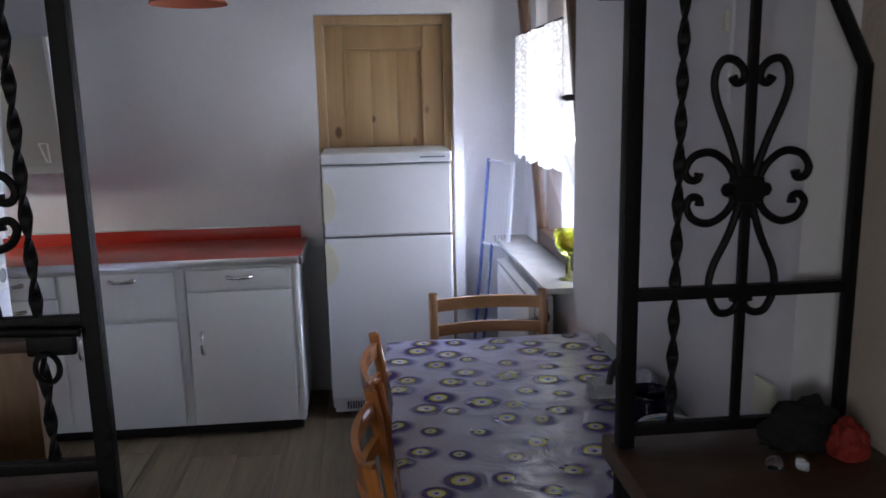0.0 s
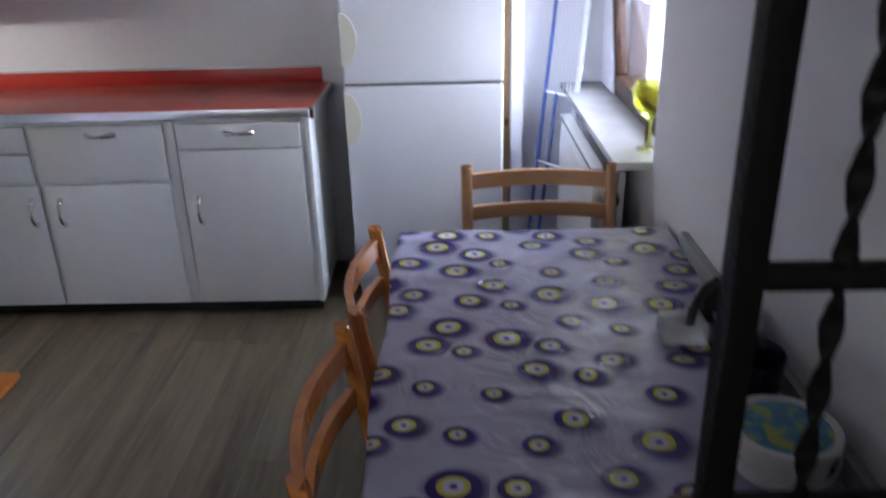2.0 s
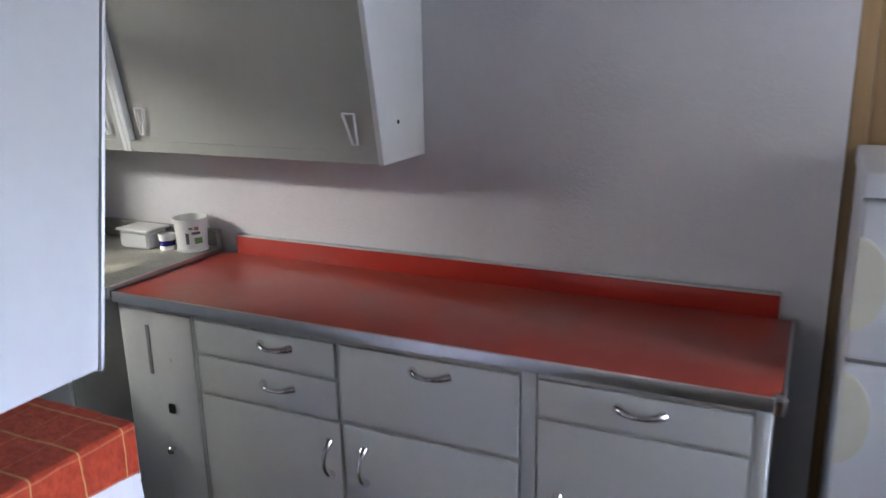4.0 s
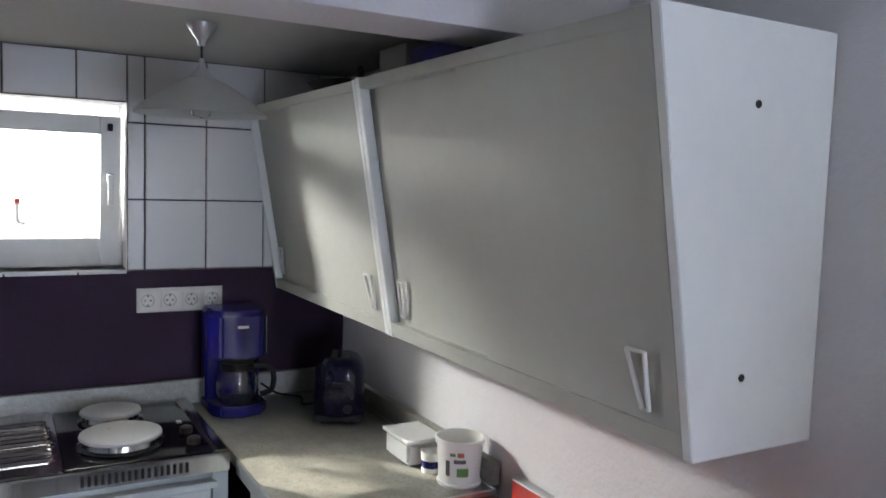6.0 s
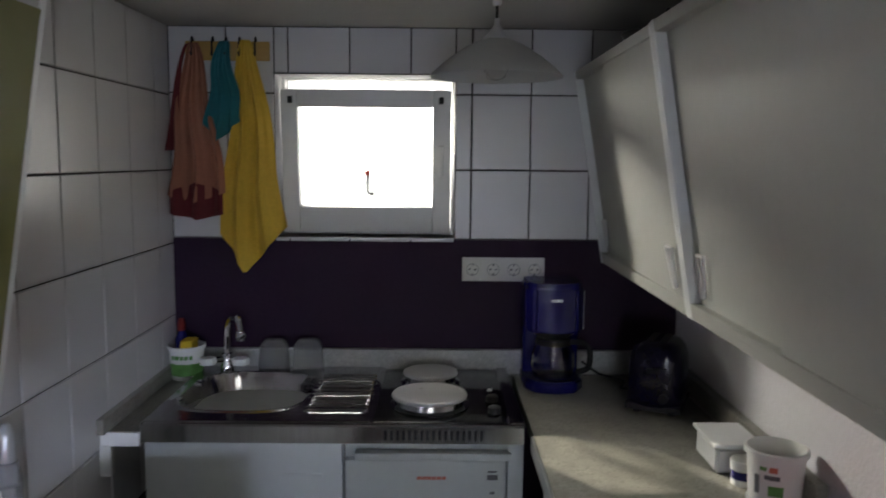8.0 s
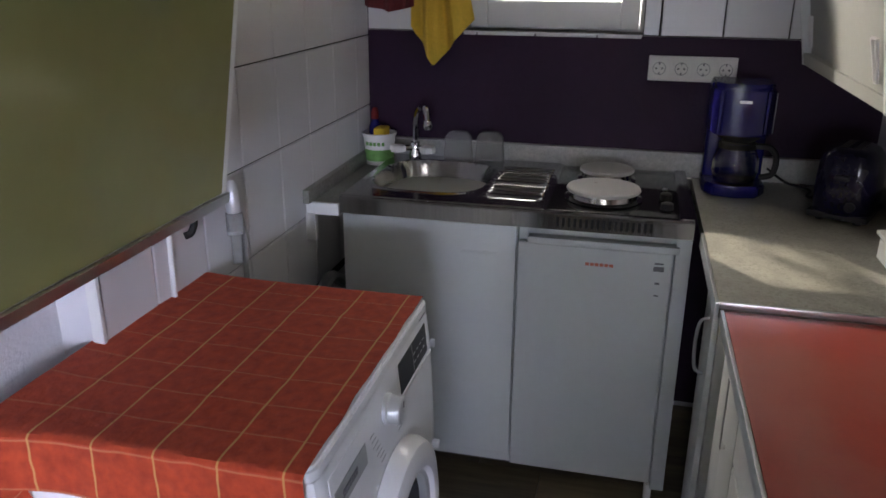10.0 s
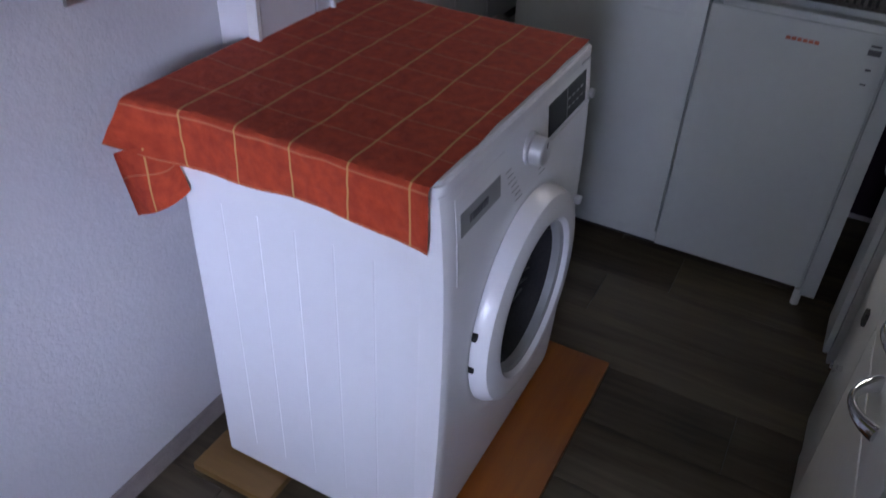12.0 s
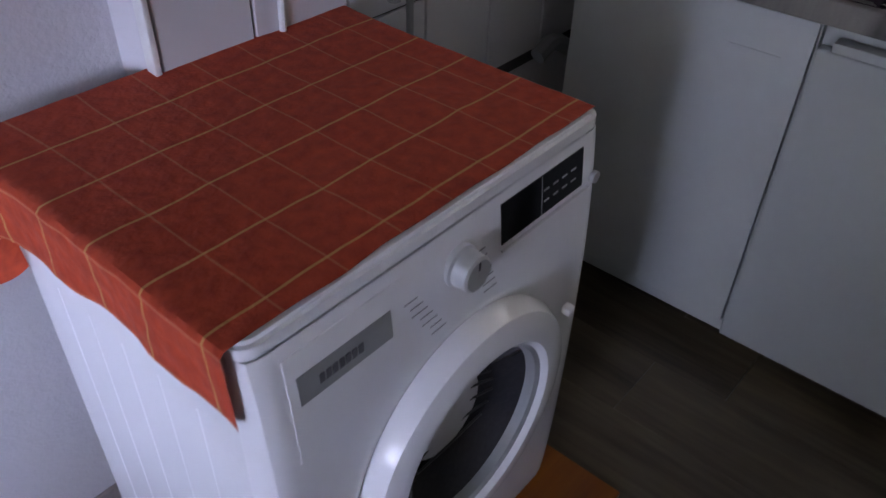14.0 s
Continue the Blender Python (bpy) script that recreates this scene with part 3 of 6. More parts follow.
part("moulding", join(join(box(3.20, 3.213, 0.071, 0.09, 1.02, 1.82, 0.004), box(3.607, 3.62, 0.071, 0.09, 1.02, 1.82, 0.004)), box(3.213, 3.607, 0.071, 0.09, 1.807, 1.82, 0.004)), PINE, door)

# ---- west window
win = thing("window_1", (-0.1, -1.033, 1.322), "small white plastic window, closed, in a tiled recess", "window", kind="structure")
y0, y1, z0, z1 = WX
wf = None
for b in ((-0.16, -0.11, y0, y0 + 0.012, z0, z1), (-0.16, -0.11, y1 - 0.012, y1, z0, z1), (-0.16, -0.11, y0 + 0.012, y1 - 0.012, z0, z0 + 0.02), (-0.16, -0.11, y0 + 0.012, y1 - 0.012, z1 - 0.008, z1)):
    wf = box(*b, 0.003, bm=wf)
part("window_frame", wf, PLASTIC, win)
TILT = Matrix.Translation((-0.10, 0, z0)) @ Matrix.Rotation(radians(6.0), 4, "Y") @ Matrix.Translation((0.10, 0, -z0))


def tilted(bm):
    bmesh.ops.transform(bm, matrix=TILT, verts=bm.verts)
    return bm


sy0, sy1, sz0, sz1 = y0 + 0.012, y1 - 0.014, z0 + 0.010, z1 - 0.040
ws = None
for b in ((-0.125, -0.07, sy0, sy0 + 0.054, sz0, sz1), (-0.125, -0.07, sy1 - 0.060, sy1, sz0, sz1), (-0.125, -0.07, sy0 + 0.054, sy1 - 0.060, sz0, sz0 + 0.090), (-0.125, -0.07, sy0 + 0.054, sy1 - 0.060, sz1 - 0.058, sz1)):
    ws = box(*b, 0.006, bm=ws)
sash = part("sash", tilted(ws), PLASTIC, win, "white plastic sash tilted ajar")
pane = part("pane", tilted(box(-0.10, -0.094, sy0 + 0.047, sy1 - 0.053, sz0 + 0.077, sz1 - 0.050)), GLASS, sash)
pane.visible_shadow = False
part("handle", tilted(join(box(-0.052, -0.038, sy1 - 0.040, sy1 - 0.024, 1.53, 1.63, 0.004), box(-0.070, -0.038, sy1 - 0.042, sy1 - 0.022, 1.60, 1.63, 0.004))), PLASTIC, sash)
for yy in (sy0 + 0.032, sy1 - 0.032):
    part("hinge_cap", tilted(box(-0.071, -0.064, yy - 0.008, yy + 0.008, sz1 - 0.045, sz1 - 0.022, 0.002)), BLACK, sash)
for k, (a, b) in enumerate(((-1.325, -1.28), (-1.278, -1.085), (-1.083, -0.885), (-0.883, -0.742))):
    part("sill_tile", box(-0.075, 0.012, a, b - 0.003, z0 - 0.012, z0, 0.002), TILE, win)

# the little thing hung outside the pane
gauge = thing("hanging_tap", (-0.20, -1.06, 1.44), "small red-topped metal spout outside the window", "tap")
part("spout", tube(spline([(-0.20, -1.045, 1.522), (-0.20, -1.045, 1.475), (-0.20, -1.04, 1.460), (-0.20, -1.02, 1.457)]), 0.007), GREYPL, gauge)
part("red_cap", tube([(-0.20, -1.045, 1.52), (-0.20, -1.045, 1.538)], 0.010), REDCLOTH, gauge)
part("stem", tube([(-0.20, -1.03, 1.457), (-0.20, -1.03, 1.322)], 0.0018), ALU, gauge)

# ---- east window
ew = thing("window_2", (4.25, -0.55, 0.80), "brown wooden window with a tilted sash and white café curtain", "window", kind="structure")
EY0, EY1, EZ0, EZ1 = -1.04, -0.02, 0.78, 2.18
fr = None
for b in ((4.26, 4.34, EY0, EY0 + 0.03, EZ0, EZ1), (4.26, 4.34, EY1 - 0.03, EY1, EZ0, EZ1), (4.26, 4.34, EY0 + 0.03, EY1 - 0.03, EZ0, EZ0 + 0.04), (4.26, 4.34, EY0 + 0.03, EY1 - 0.03, EZ1 - 0.05, EZ1)):
    fr = box(*b, 0.005, bm=fr)
part("window_frame", fr, FRAMEWOOD, ew)
LEAN = Matrix.Translation((4.24, 0, EZ0)) @ Matrix.Rotation(radians(-5.0), 4, "Y") @ Matrix.Translation((-4.24, 0, -EZ0))


def leaning(bm):
    bmesh.ops.transform(bm, matrix=LEAN, verts=bm.verts)
    return bm


sh = None
for b in ((4.205, 4.26, EY0 + 0.02, EY0 + 0.07, EZ0 + 0.005, EZ1 - 0.04), (4.205, 4.26, EY1 - 0.065, EY1 - 0.02, EZ0 + 0.005, EZ1 - 0.04), (4.205, 4.26, EY0 + 0.07, EY1 - 0.065, EZ0 + 0.005, EZ0 + 0.09), (4.205, 4.26, EY0 + 0.07, EY1 - 0.065, EZ1 - 0.115, EZ1 - 0.04)):
    sh = box(*b, 0.006, bm=sh)
sh = part("sash", leaning(sh), FRAMEWOOD, ew, "brown sash tilted inwards")
pane = part("pane", leaning(box(4.232, 4.238, EY0 + 0.065, EY1 - 0.06, EZ0 + 0.085, EZ1 - 0.11)), GLASS, sh)
pane.visible_shadow = False
part("handle", leaning(join(box(4.168, 4.182, EY0 + 0.035, EY0 + 0.135, 1.552, 1.570, 0.004), box(4.168, 4.206, EY0 + 0.032, EY0 + 0.056, 1.548, 1.574, 0.004))), BLACK, sh)

# ---- hall window, unseen: added to let in light behind the camera
hw = thing("window_3", (1.9, -6.6, 0.95), "plain white window, unseen, added at the end of the hall", "window", kind="structure")
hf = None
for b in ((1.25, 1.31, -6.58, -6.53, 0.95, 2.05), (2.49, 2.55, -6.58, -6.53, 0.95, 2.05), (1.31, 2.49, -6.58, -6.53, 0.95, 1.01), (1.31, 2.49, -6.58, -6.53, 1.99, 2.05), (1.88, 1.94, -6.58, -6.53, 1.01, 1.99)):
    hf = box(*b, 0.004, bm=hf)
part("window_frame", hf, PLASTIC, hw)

# ---------------------------------------------------------------- sideboard
H_TOP = 0.86


def bow_handle(parent, at, along, size=0.104):
    """A chrome bow pull standing 25 mm off its face; along x or z."""
    x, y, z = at
    pts = []
    for i in range(13):
        s = i / 12
        d = (s - 0.5) * size
        out = 0.034 * math.sin(math.pi * s) ** 0.7
        pts.append((x + (d if along == "x" else 0), y - out, z + (d if along == "z" else 0)))
    return part("handle", tube(pts, 0.0088, 10, taper=lambda s: 1.45 - 0.75 * math.sin(math.pi * s)), CHROME, parent, "chrome bow handle")


sb = thing("sideboard", (2.0, -0.28, 0), "old cream kitchen sideboard with red top and chrome handles", "sideboard")
FY = -0.515
part("body", join(join(box(1.086, 2.962, FY, -0.03, 0.05, 0.828, 0.008), box(1.086, 1.385, FY - 0.006, FY + 0.01, 0.05, 0.82, 0.004)), box(2.936, 2.966, FY - 0.012, FY + 0.05, 0.05, 0.826, 0.012)), CREAM, sb)
part("base", box(1.09, 2.948, FY + 0.03, -0.05, 0, 0.05), BLACK, sb)
top = part("worktop", box(1.088, 2.98, FY - 0.02, -0.03, 0.832, H_TOP, 0.004), RED, sb, "faded red plastic worktop")
part("edge_strip", join(box(1.088, 2.985, FY - 0.028, FY - 0.02, 0.828, 0.861, 0.003), box(2.98, 2.988, FY - 0.02, -0.03, 0.828, 0.861, 0.003)), ALU, top, "aluminium edge strip")
part("corner_cap", lathe([(0.002, -0.006), (0.014, -0.004), (0.016, 0.03), (0.010, 0.036), (0.001, 0.037)], (2.976, FY - 0.016, 0.828), 14), CHROME, top)
part("upstand", box(1.150, 2.945, -0.03, -0.005, H_TOP - 0.01, 0.922, 0.003), REDS, sb, "bright red upstand")
part("upstand_edge", box(1.150, 2.947, -0.031, -0.004, 0.922, 0.926, 0.001), ALU, sb)


def front(name, x0, x1, z0, z1, hx, hz, along):
    p = part(name, box(x0, x1, FY - 0.016, FY - 0.002, z0, z1, 0.005), CREAM, sb)
    bow_handle(p, (hx, FY - 0.016, hz), along)


front("drawer", 1.405, 1.882, 0.706, 0.808, 1.655 + 0.035, 0.772, "x")
front("drawer", 1.405, 1.882, 0.582, 0.698, 1.655 + 0.035, 0.652, "x")
front("drawer", 1.900, 2.405, 0.590, 0.808, 2.135 + 0.035, 0.772, "x")
front("drawer", 2.455, 2.928, 0.715, 0.808, 2.66 + 0.035, 0.772, "x")
front("door", 1.405, 1.888, 0.058, 0.574, 1.853, 0.465, "z")
front("door", 1.903, 2.405, 0.058, 0.574, 1.965, 0.465, "z")
front("door", 2.455, 2.928, 0.058, 0.705, 2.51, 0.462, "z")
part("division", box(2.412, 2.449, FY - 0.010, FY + 0.01, 0.056, 0.82, 0.004), CREAM, sb)
part("grip_slot", box(1.19, 1.205, FY - 0.0085, FY - 0.004, 0.60, 0.76, 0.002), GREYPL, sb)
nd = part("narrow_door", box(1.235, 1.38, FY - 0.012, FY - 0.004, 0.07, 0.81, 0.003), CREAM, sb)
part("knob", lathe([(0.006, 0.0), (0.006, -0.010), (0.012, -0.014), (0.013, -0.020), (0.009, -0.025), (0.001, -0.026)], (1.262, FY - 0.011, 0.36), 18, "y"), CHROME, nd, "small round chrome knob")
part("catch", box(1.262, 1.284, FY - 0.020, FY - 0.010, 0.485, 0.515, 0.003), BLACK, nd, "black plastic catch")
part("screw_cap", lathe([(0.006, 0.0), (0.005, -0.003), (0.001, -0.004)], (1.284, FY - 0.011, 0.66), 12, "y"), PLASTIC, nd)

# ---------------------------------------------------------------- fridge
fg = thing("fridge", (3.395, -0.15, 0), "white fridge with top freezer in front of a pine door", "fridge")
part("body", box(3.088, 3.702, -0.345, 0.045, 0.03, 1.272, 0.008), FRIDGE, fg)
part("freezer_door", box(3.088, 3.702, -0.414, -0.350, 0.920, 1.256, 0.012, 3), FRIDGE, fg)
part("fridge_door", box(3.088, 3.702, -0.414, -0.350, 0.10, 0.910, 0.012, 3), FRIDGE, fg)
part("door_seal", join(box(3.095, 3.695, -0.352, -0.344, 0.10, 1.262), box(3.092, 3.699, -0.406, -0.345, 0.9105, 0.9195)), SEAL, fg)
lid = part("lid", box(3.084, 3.706, -0.412, 0.045, 1.263, 1.315, 0.012, 3), FRIDGE, fg)
bars("badge", lid, INK, [(3.555 + i * 0.02, 3.555 + i * 0.02 + 0.016, -0.4145, -0.411, 1.286, 1.293) for i in range(6)])
part("plinth", box(3.10, 3.69, -0.375, -0.30, 0.02, 0.092, 0.003), FRIDGE, fg)
for i in range(14):
    part("vent_slot", box(3.16 + i * 0.013, 3.168 + i * 0.013, -0.3775, -0.372, 0.035, 0.075), BLACK, fg)
for zc, h in ((1.085, 0.10), (0.785, 0.105)):
    prof = [(3.089, zc - h)] + [(3.089 + 0.062 * math.sin(a), zc - h * math.cos(a)) for a in [math.pi * i / 20 for i in range(1, 20)]] + [(3.089, zc + h)]
    grip = part("grip", prism(prof, "y", -0.424, -0.410, 0.003), FRGRIP, fg, "half-round cream recessed grip")
for xx in (3.12, 3.67):
    part("foot", lathe([(0.02, 0), (0.02, 0.03)], (xx, -0.32, 0), 12, closed=True), BLACK, fg)

# ---------------------------------------------------------------- wall cabinets, sliding doors on a slanting front


def wall_cabinet(x0, x1, z0, z1, back, sign, d0, d1, front_mat, label, splits, handles, lip=0.030, stile=0.0):
    """Depth d0 at the foot and d1 at the head; sign -1: the front looks to -y."""
    cab = thing("wall_cabinet", ((x0 + x1) / 2, back + sign * d0 / 2, z0), label, "wall cabinet", "wall cabinets")

    def y(z, inset=0.0):
        return back + sign * (d0 + (d1 - d0) * (z - z0) / (z1 - z0) - inset)

    def slab(a, b, za, zb, i0, i1, m, name, parent):
        return part(name, prism([(y(za, i0), za), (y(zb, i0), zb), (y(zb, i1), zb), (y(za, i1), za)], "x", a, b, 0.0012), m, parent)

    for a, b in ((x0, x0 + 0.018), (x1 - 0.018, x1)):
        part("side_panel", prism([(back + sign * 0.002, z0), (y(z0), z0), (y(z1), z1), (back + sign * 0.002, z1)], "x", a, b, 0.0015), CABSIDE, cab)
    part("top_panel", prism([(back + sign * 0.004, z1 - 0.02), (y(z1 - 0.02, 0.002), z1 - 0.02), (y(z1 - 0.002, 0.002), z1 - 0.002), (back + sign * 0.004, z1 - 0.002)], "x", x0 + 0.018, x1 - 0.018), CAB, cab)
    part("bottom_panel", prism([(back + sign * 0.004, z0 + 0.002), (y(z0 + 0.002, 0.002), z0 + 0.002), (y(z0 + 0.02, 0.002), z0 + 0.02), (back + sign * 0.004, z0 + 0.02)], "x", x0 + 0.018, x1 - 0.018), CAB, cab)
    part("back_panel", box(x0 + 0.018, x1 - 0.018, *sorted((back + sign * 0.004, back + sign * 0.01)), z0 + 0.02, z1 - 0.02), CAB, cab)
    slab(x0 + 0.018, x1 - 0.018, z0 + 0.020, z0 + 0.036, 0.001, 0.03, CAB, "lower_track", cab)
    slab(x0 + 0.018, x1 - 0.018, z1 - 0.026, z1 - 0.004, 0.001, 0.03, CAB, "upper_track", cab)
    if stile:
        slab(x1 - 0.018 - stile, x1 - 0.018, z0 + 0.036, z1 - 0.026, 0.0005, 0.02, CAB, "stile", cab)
    for k, (a, b, inset) in enumerate(splits):
        dr = slab(a, b, z0 + lip, z1 - 0.024, inset, inset + 0.007, front_mat, "sliding_door", cab)
        for hx, flip, want in handles:
            if want != k:
                continue
            zc = z0 + 0.100
            n = Vector((0, sign, 0))
            tri = [(hx - 0.018 * flip, zc + 0.044), (hx + 0.020 * flip, zc + 0.044), (hx + 0.020 * flip, zc - 0.044), (hx + 0.006 * flip, zc - 0.044), (hx - 0.018 * flip, zc + 0.044)]
            part("handle", tube([Vector((px, y(pz, inset), pz)) + n * 0.008 for px, pz in tri], 0.0042, 6), PLASTIC, dr, "white triangular loop handle")
    return cab


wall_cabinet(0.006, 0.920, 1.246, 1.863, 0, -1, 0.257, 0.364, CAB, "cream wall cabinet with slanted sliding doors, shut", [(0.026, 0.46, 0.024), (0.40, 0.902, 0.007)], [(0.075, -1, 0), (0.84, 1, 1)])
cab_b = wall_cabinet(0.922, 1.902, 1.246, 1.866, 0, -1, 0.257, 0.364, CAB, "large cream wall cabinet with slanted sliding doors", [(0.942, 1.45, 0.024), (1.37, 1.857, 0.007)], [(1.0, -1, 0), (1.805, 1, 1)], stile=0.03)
for zz in (1.360, 1.749):
    part("screw_hole", lathe([(0.0001, 0), (0.006, 0.0), (0.006, 0.0012), (0.0001, 0.0012)], (1.9022, -0.168, zz), 12, "x"), BLACK, cab_b)
cab_c = wall_cabinet(1.468, 2.10, 1.138, 1.80, -1.743, 1, 0.308, 0.418, GREEN, "white wall cabinet with glossy olive sliding doors", [(1.480, 2.086, 0.0)], [], 0.016)
part("edge_strip", prism([(SOUTH + 0.236, 1.135), (SOUTH + 0.2425, 1.135), (SOUTH + 0.2425 + 0.004, 1.153), (SOUTH + 0.239, 1.153)], "x", 1.47, 2.10), ALU, cab_c)
part("edge_strip", prism([(SOUTH + 0.2425, 1.135), (SOUTH + 0.3525, 1.80), (SOUTH + 0.347, 1.80), (SOUTH + 0.237, 1.135)], "x", 2.086, 2.102), ALU, cab_c)

# ---------------------------------------------------------------- worktop corner and kitchenette
wt = thing("corner_worktop", (0.5, -0.28, 0.83), "grey stone-pattern worktop running into the corner", "worktop")
part("slab", join(box(0.03, 1.083, -0.545, -0.03, 0.838, 0.872, 0.004), box(0.004, 0.05, -1.555, -0.545, 0.838, 0.872, 0.003)), STONE, wt)
part("metal_edge", join(box(0.62, 1.085, -0.553, -0.545, 0.836, 0.874, 0.002), box(1.079, 1.087, -0.545, -0.03, 0.862, 0.876, 0.002)), ALU, wt)
part("upstand", box(0.004, 0.03, -1.62, -0.03, 0.872, 0.952, 0.004), SPECK, wt)
part("upstand", box(0.03, 1.06, -0.03, -0.004, 0.872, 0.935, 0.004), STONE, wt)
part("side_shelf", box(0.03, 0.61, SOUTH + 0.012, -1.558, 0.842, 0.874, 0.003), STONE, wt)
part("shelf_edge", box(0.61, 0.622, SOUTH + 0.012, -1.558, 0.84, 0.876, 0.002), PLASTIC, wt)
part("side_upstand", box(0.03, 0.64, SOUTH + 0.010, SOUTH + 0.03, 0.874, 0.915, 0.003), STONE, wt)
part("wall_bracket", box(0.60, 0.625, SOUTH + 0.010, SOUTH + 0.04, 0.76, 0.842, 0.003), PLASTIC, wt)

base = thing("base_cabinet", (0.84, -0.28, 0), "narrow cream base cabinet with long handle", "cabinet")
part("body", box(0.63, 0.80, -0.50, -0.05, 0.0, 0.836, 0.003), CREAM, base)
d = part("door", box(0.632, 0.798, -0.518, -0.502, 0.03, 0.82, 0.004), CREAM, base)
part("handle", tube(spline([(0.745, -0.518, 0.69), (0.745, -0.540, 0.675), (0.745, -0.546, 0.61), (0.745, -0.540, 0.545), (0.745, -0.518, 0.53)], 5), 0.0045), ALU, d, "slim grey bow handle")

ku = thing("kitchenette", (0.32, -1.06, 0), "white kitchenette with steel sink, drainer and two hotplates", "kitchenette")
KY0, KY1, KM = -1.556, -0.568, -1.037
part("body", join(box(0.05, 0.575, KY0, KM - 0.002, 0.098, 0.846), box(0.05, 0.570, KM + 0.002, KY1, 0.05, 0.846)), UNIT, ku)
part("plinth", box(0.10, 0.580, KY0 + 0.004, KM, 0.060, 0.098, 0.002), UNIT, ku)
# set-back base, black for the shade in the gap under the unit
part("recessed_base", box(0.10, 0.50, KY0 + 0.01, KY1 - 0.05, 0.0, 0.060), BLACK, ku)
dl = part("sink_door", box(0.58, 0.598, KY0 + 0.002, KM - 0.003, 0.102, 0.842, 0.003), UNIT, ku)
part("grip", box(0.597, 0.601, -1.20, -1.09, 0.752, 0.762, 0.002), UNIT, dl)
df = part("fridge_door", box(0.572, 0.602, KM + 0.003, KY1 - 0.045, 0.068, 0.80, 0.006, 3), UNIT, ku)
part("grip", box(0.575, 0.612, KM + 0.03, KY1 - 0.03, 0.802, 0.822, 0.006), UNIT, df)
bars("badge", df, REDINK, [(0.6018, 0.6028, -0.845 + i * 0.013, -0.834 + i * 0.013, 0.748, 0.757) for i in range(6)])
st = part("energy_label", box(0.6018, 0.6028, -0.665, -0.630, 0.655, 0.79), UNIT, df)
bars("label_print", st, INK, [(0.6028, 0.6034, -0.66, -0.636, 0.768, 0.773), (0.6028, 0.6034, -0.662, -0.634, 0.748, 0.762), (0.6028, 0.6034, -0.655, -0.642, 0.71, 0.716), (0.6028, 0.6034, -0.655, -0.642, 0.675, 0.679)])
part("foot", lathe([(0.012, 0), (0.012, 0.052)], (0.578, -0.612, 0), 10, closed=True), PLASTIC, ku)
part("side_strip", box(0.05, 0.598, KY1 - 0.04, KY1, 0.045, 0.842, 0.002), UNIT, ku)


def pressed_top():
    """The pressed steel top with its bowl and drainer grooves."""
    nx, ny = 130, 100

    def place(u, v):
        x, y = 0.045 + u * 0.565, KY0 + v * (KY1 - KY0)
        z = 0.898
        bx, by = (x - 0.315) / 0.19, (y + 1.345) / 0.175
        r = (abs(bx) ** 3.2 + abs(by) ** 3.2) ** (1 / 3.2)
        if r < 1:
            z -= 0.13 * min(1, (1 - r) / 0.22) ** 0.7
        elif r < 1.1:
            z += 0.004 * math.sin((r - 1) / 0.1 * math.pi)
        if -1.15 < y < -0.985 and 0.14 < x < 0.52:
            z -= 0.005 + 0.005 * math.tanh(3 * math.sin((x - 0.14) / 0.38 * 2 * math.pi * 10))
        if -0.965 < y < -0.60:
            z -= 0.006
        if x > 0.59:
            z -= 0.004
        return (x, y, z)

    return sheet(nx, ny, place)


stl = part("steel_top", pressed_top(), STEEL, ku, "pressed stainless steel top")
part("front_apron", prism([(0.608, 0.897), (0.612, 0.892), (0.612, 0.848), (0.60, 0.846), (0.60, 0.897)], "y", KY0, KY1, 0.001), STEEL, stl)
part("side_apron", box(0.045, 0.61, KY0 - 0.003, KY0, 0.85, 0.897), STEEL, stl)
for i in range(17):
    part("vent_slot", box(0.6115, 0.6135, -0.93 + i * 0.0155, -0.9225 + i * 0.0155, 0.858, 0.884), BLACK, stl)
# hob steel painted black for the dark wall it reflects
part("hob_well", box(0.075, 0.580, -0.962, -0.603, 0.8905, 0.8955, 0.002), mat("hob_dark_reflection", (0.010, 0.009, 0.010), 0.10, vary=0.2, scale=12), stl, "glossy steel hob surface, black for its dark reflection")
for cx, cy, rr in ((0.43, -0.815, 0.098), (0.20, -0.815, 0.077)):
    hp = part("hotplate", lathe([(0.001, 0.895), (rr + 0.012, 0.895), (rr + 0.014, 0.899), (rr, 0.903), (rr - 0.004, 0.918), (0.001, 0.918)], (cx, cy, 0), 40), STEEL, ku)
    part("cover", lathe([(0.001, 0.919), (rr + 0.004, 0.919), (rr + 0.008, 0.923), (rr + 0.006, 0.929), (rr - 0.006, 0.931), (rr - 0.012, 0.928), (0.001, 0.928)], (cx, cy, 0), 40),
         mat("enamel_cover", (0.50, 0.50, 0.51), 0.33, vary=0.04, spots=((0.25, 0.22, 0.2), 22, 0.66, 0.7)), hp, "white enamel hotplate cover with specks")
for xx in (0.50, 0.40):
    part("knob", lathe([(0.018, 0.893), (0.017, 0.912), (0.012, 0.915), (0.001, 0.915)], (xx, -0.638, 0), 18), BLACK, ku)
part("pilot_lamp", box(0.28, 0.30, -0.645, -0.63, 0.893, 0.898, 0.002), SILVER, ku)
part("drain", lathe([(0.001, 0.772), (0.03, 0.772), (0.032, 0.769)], (0.33, -1.40, 0), 18), BLACK, ku)

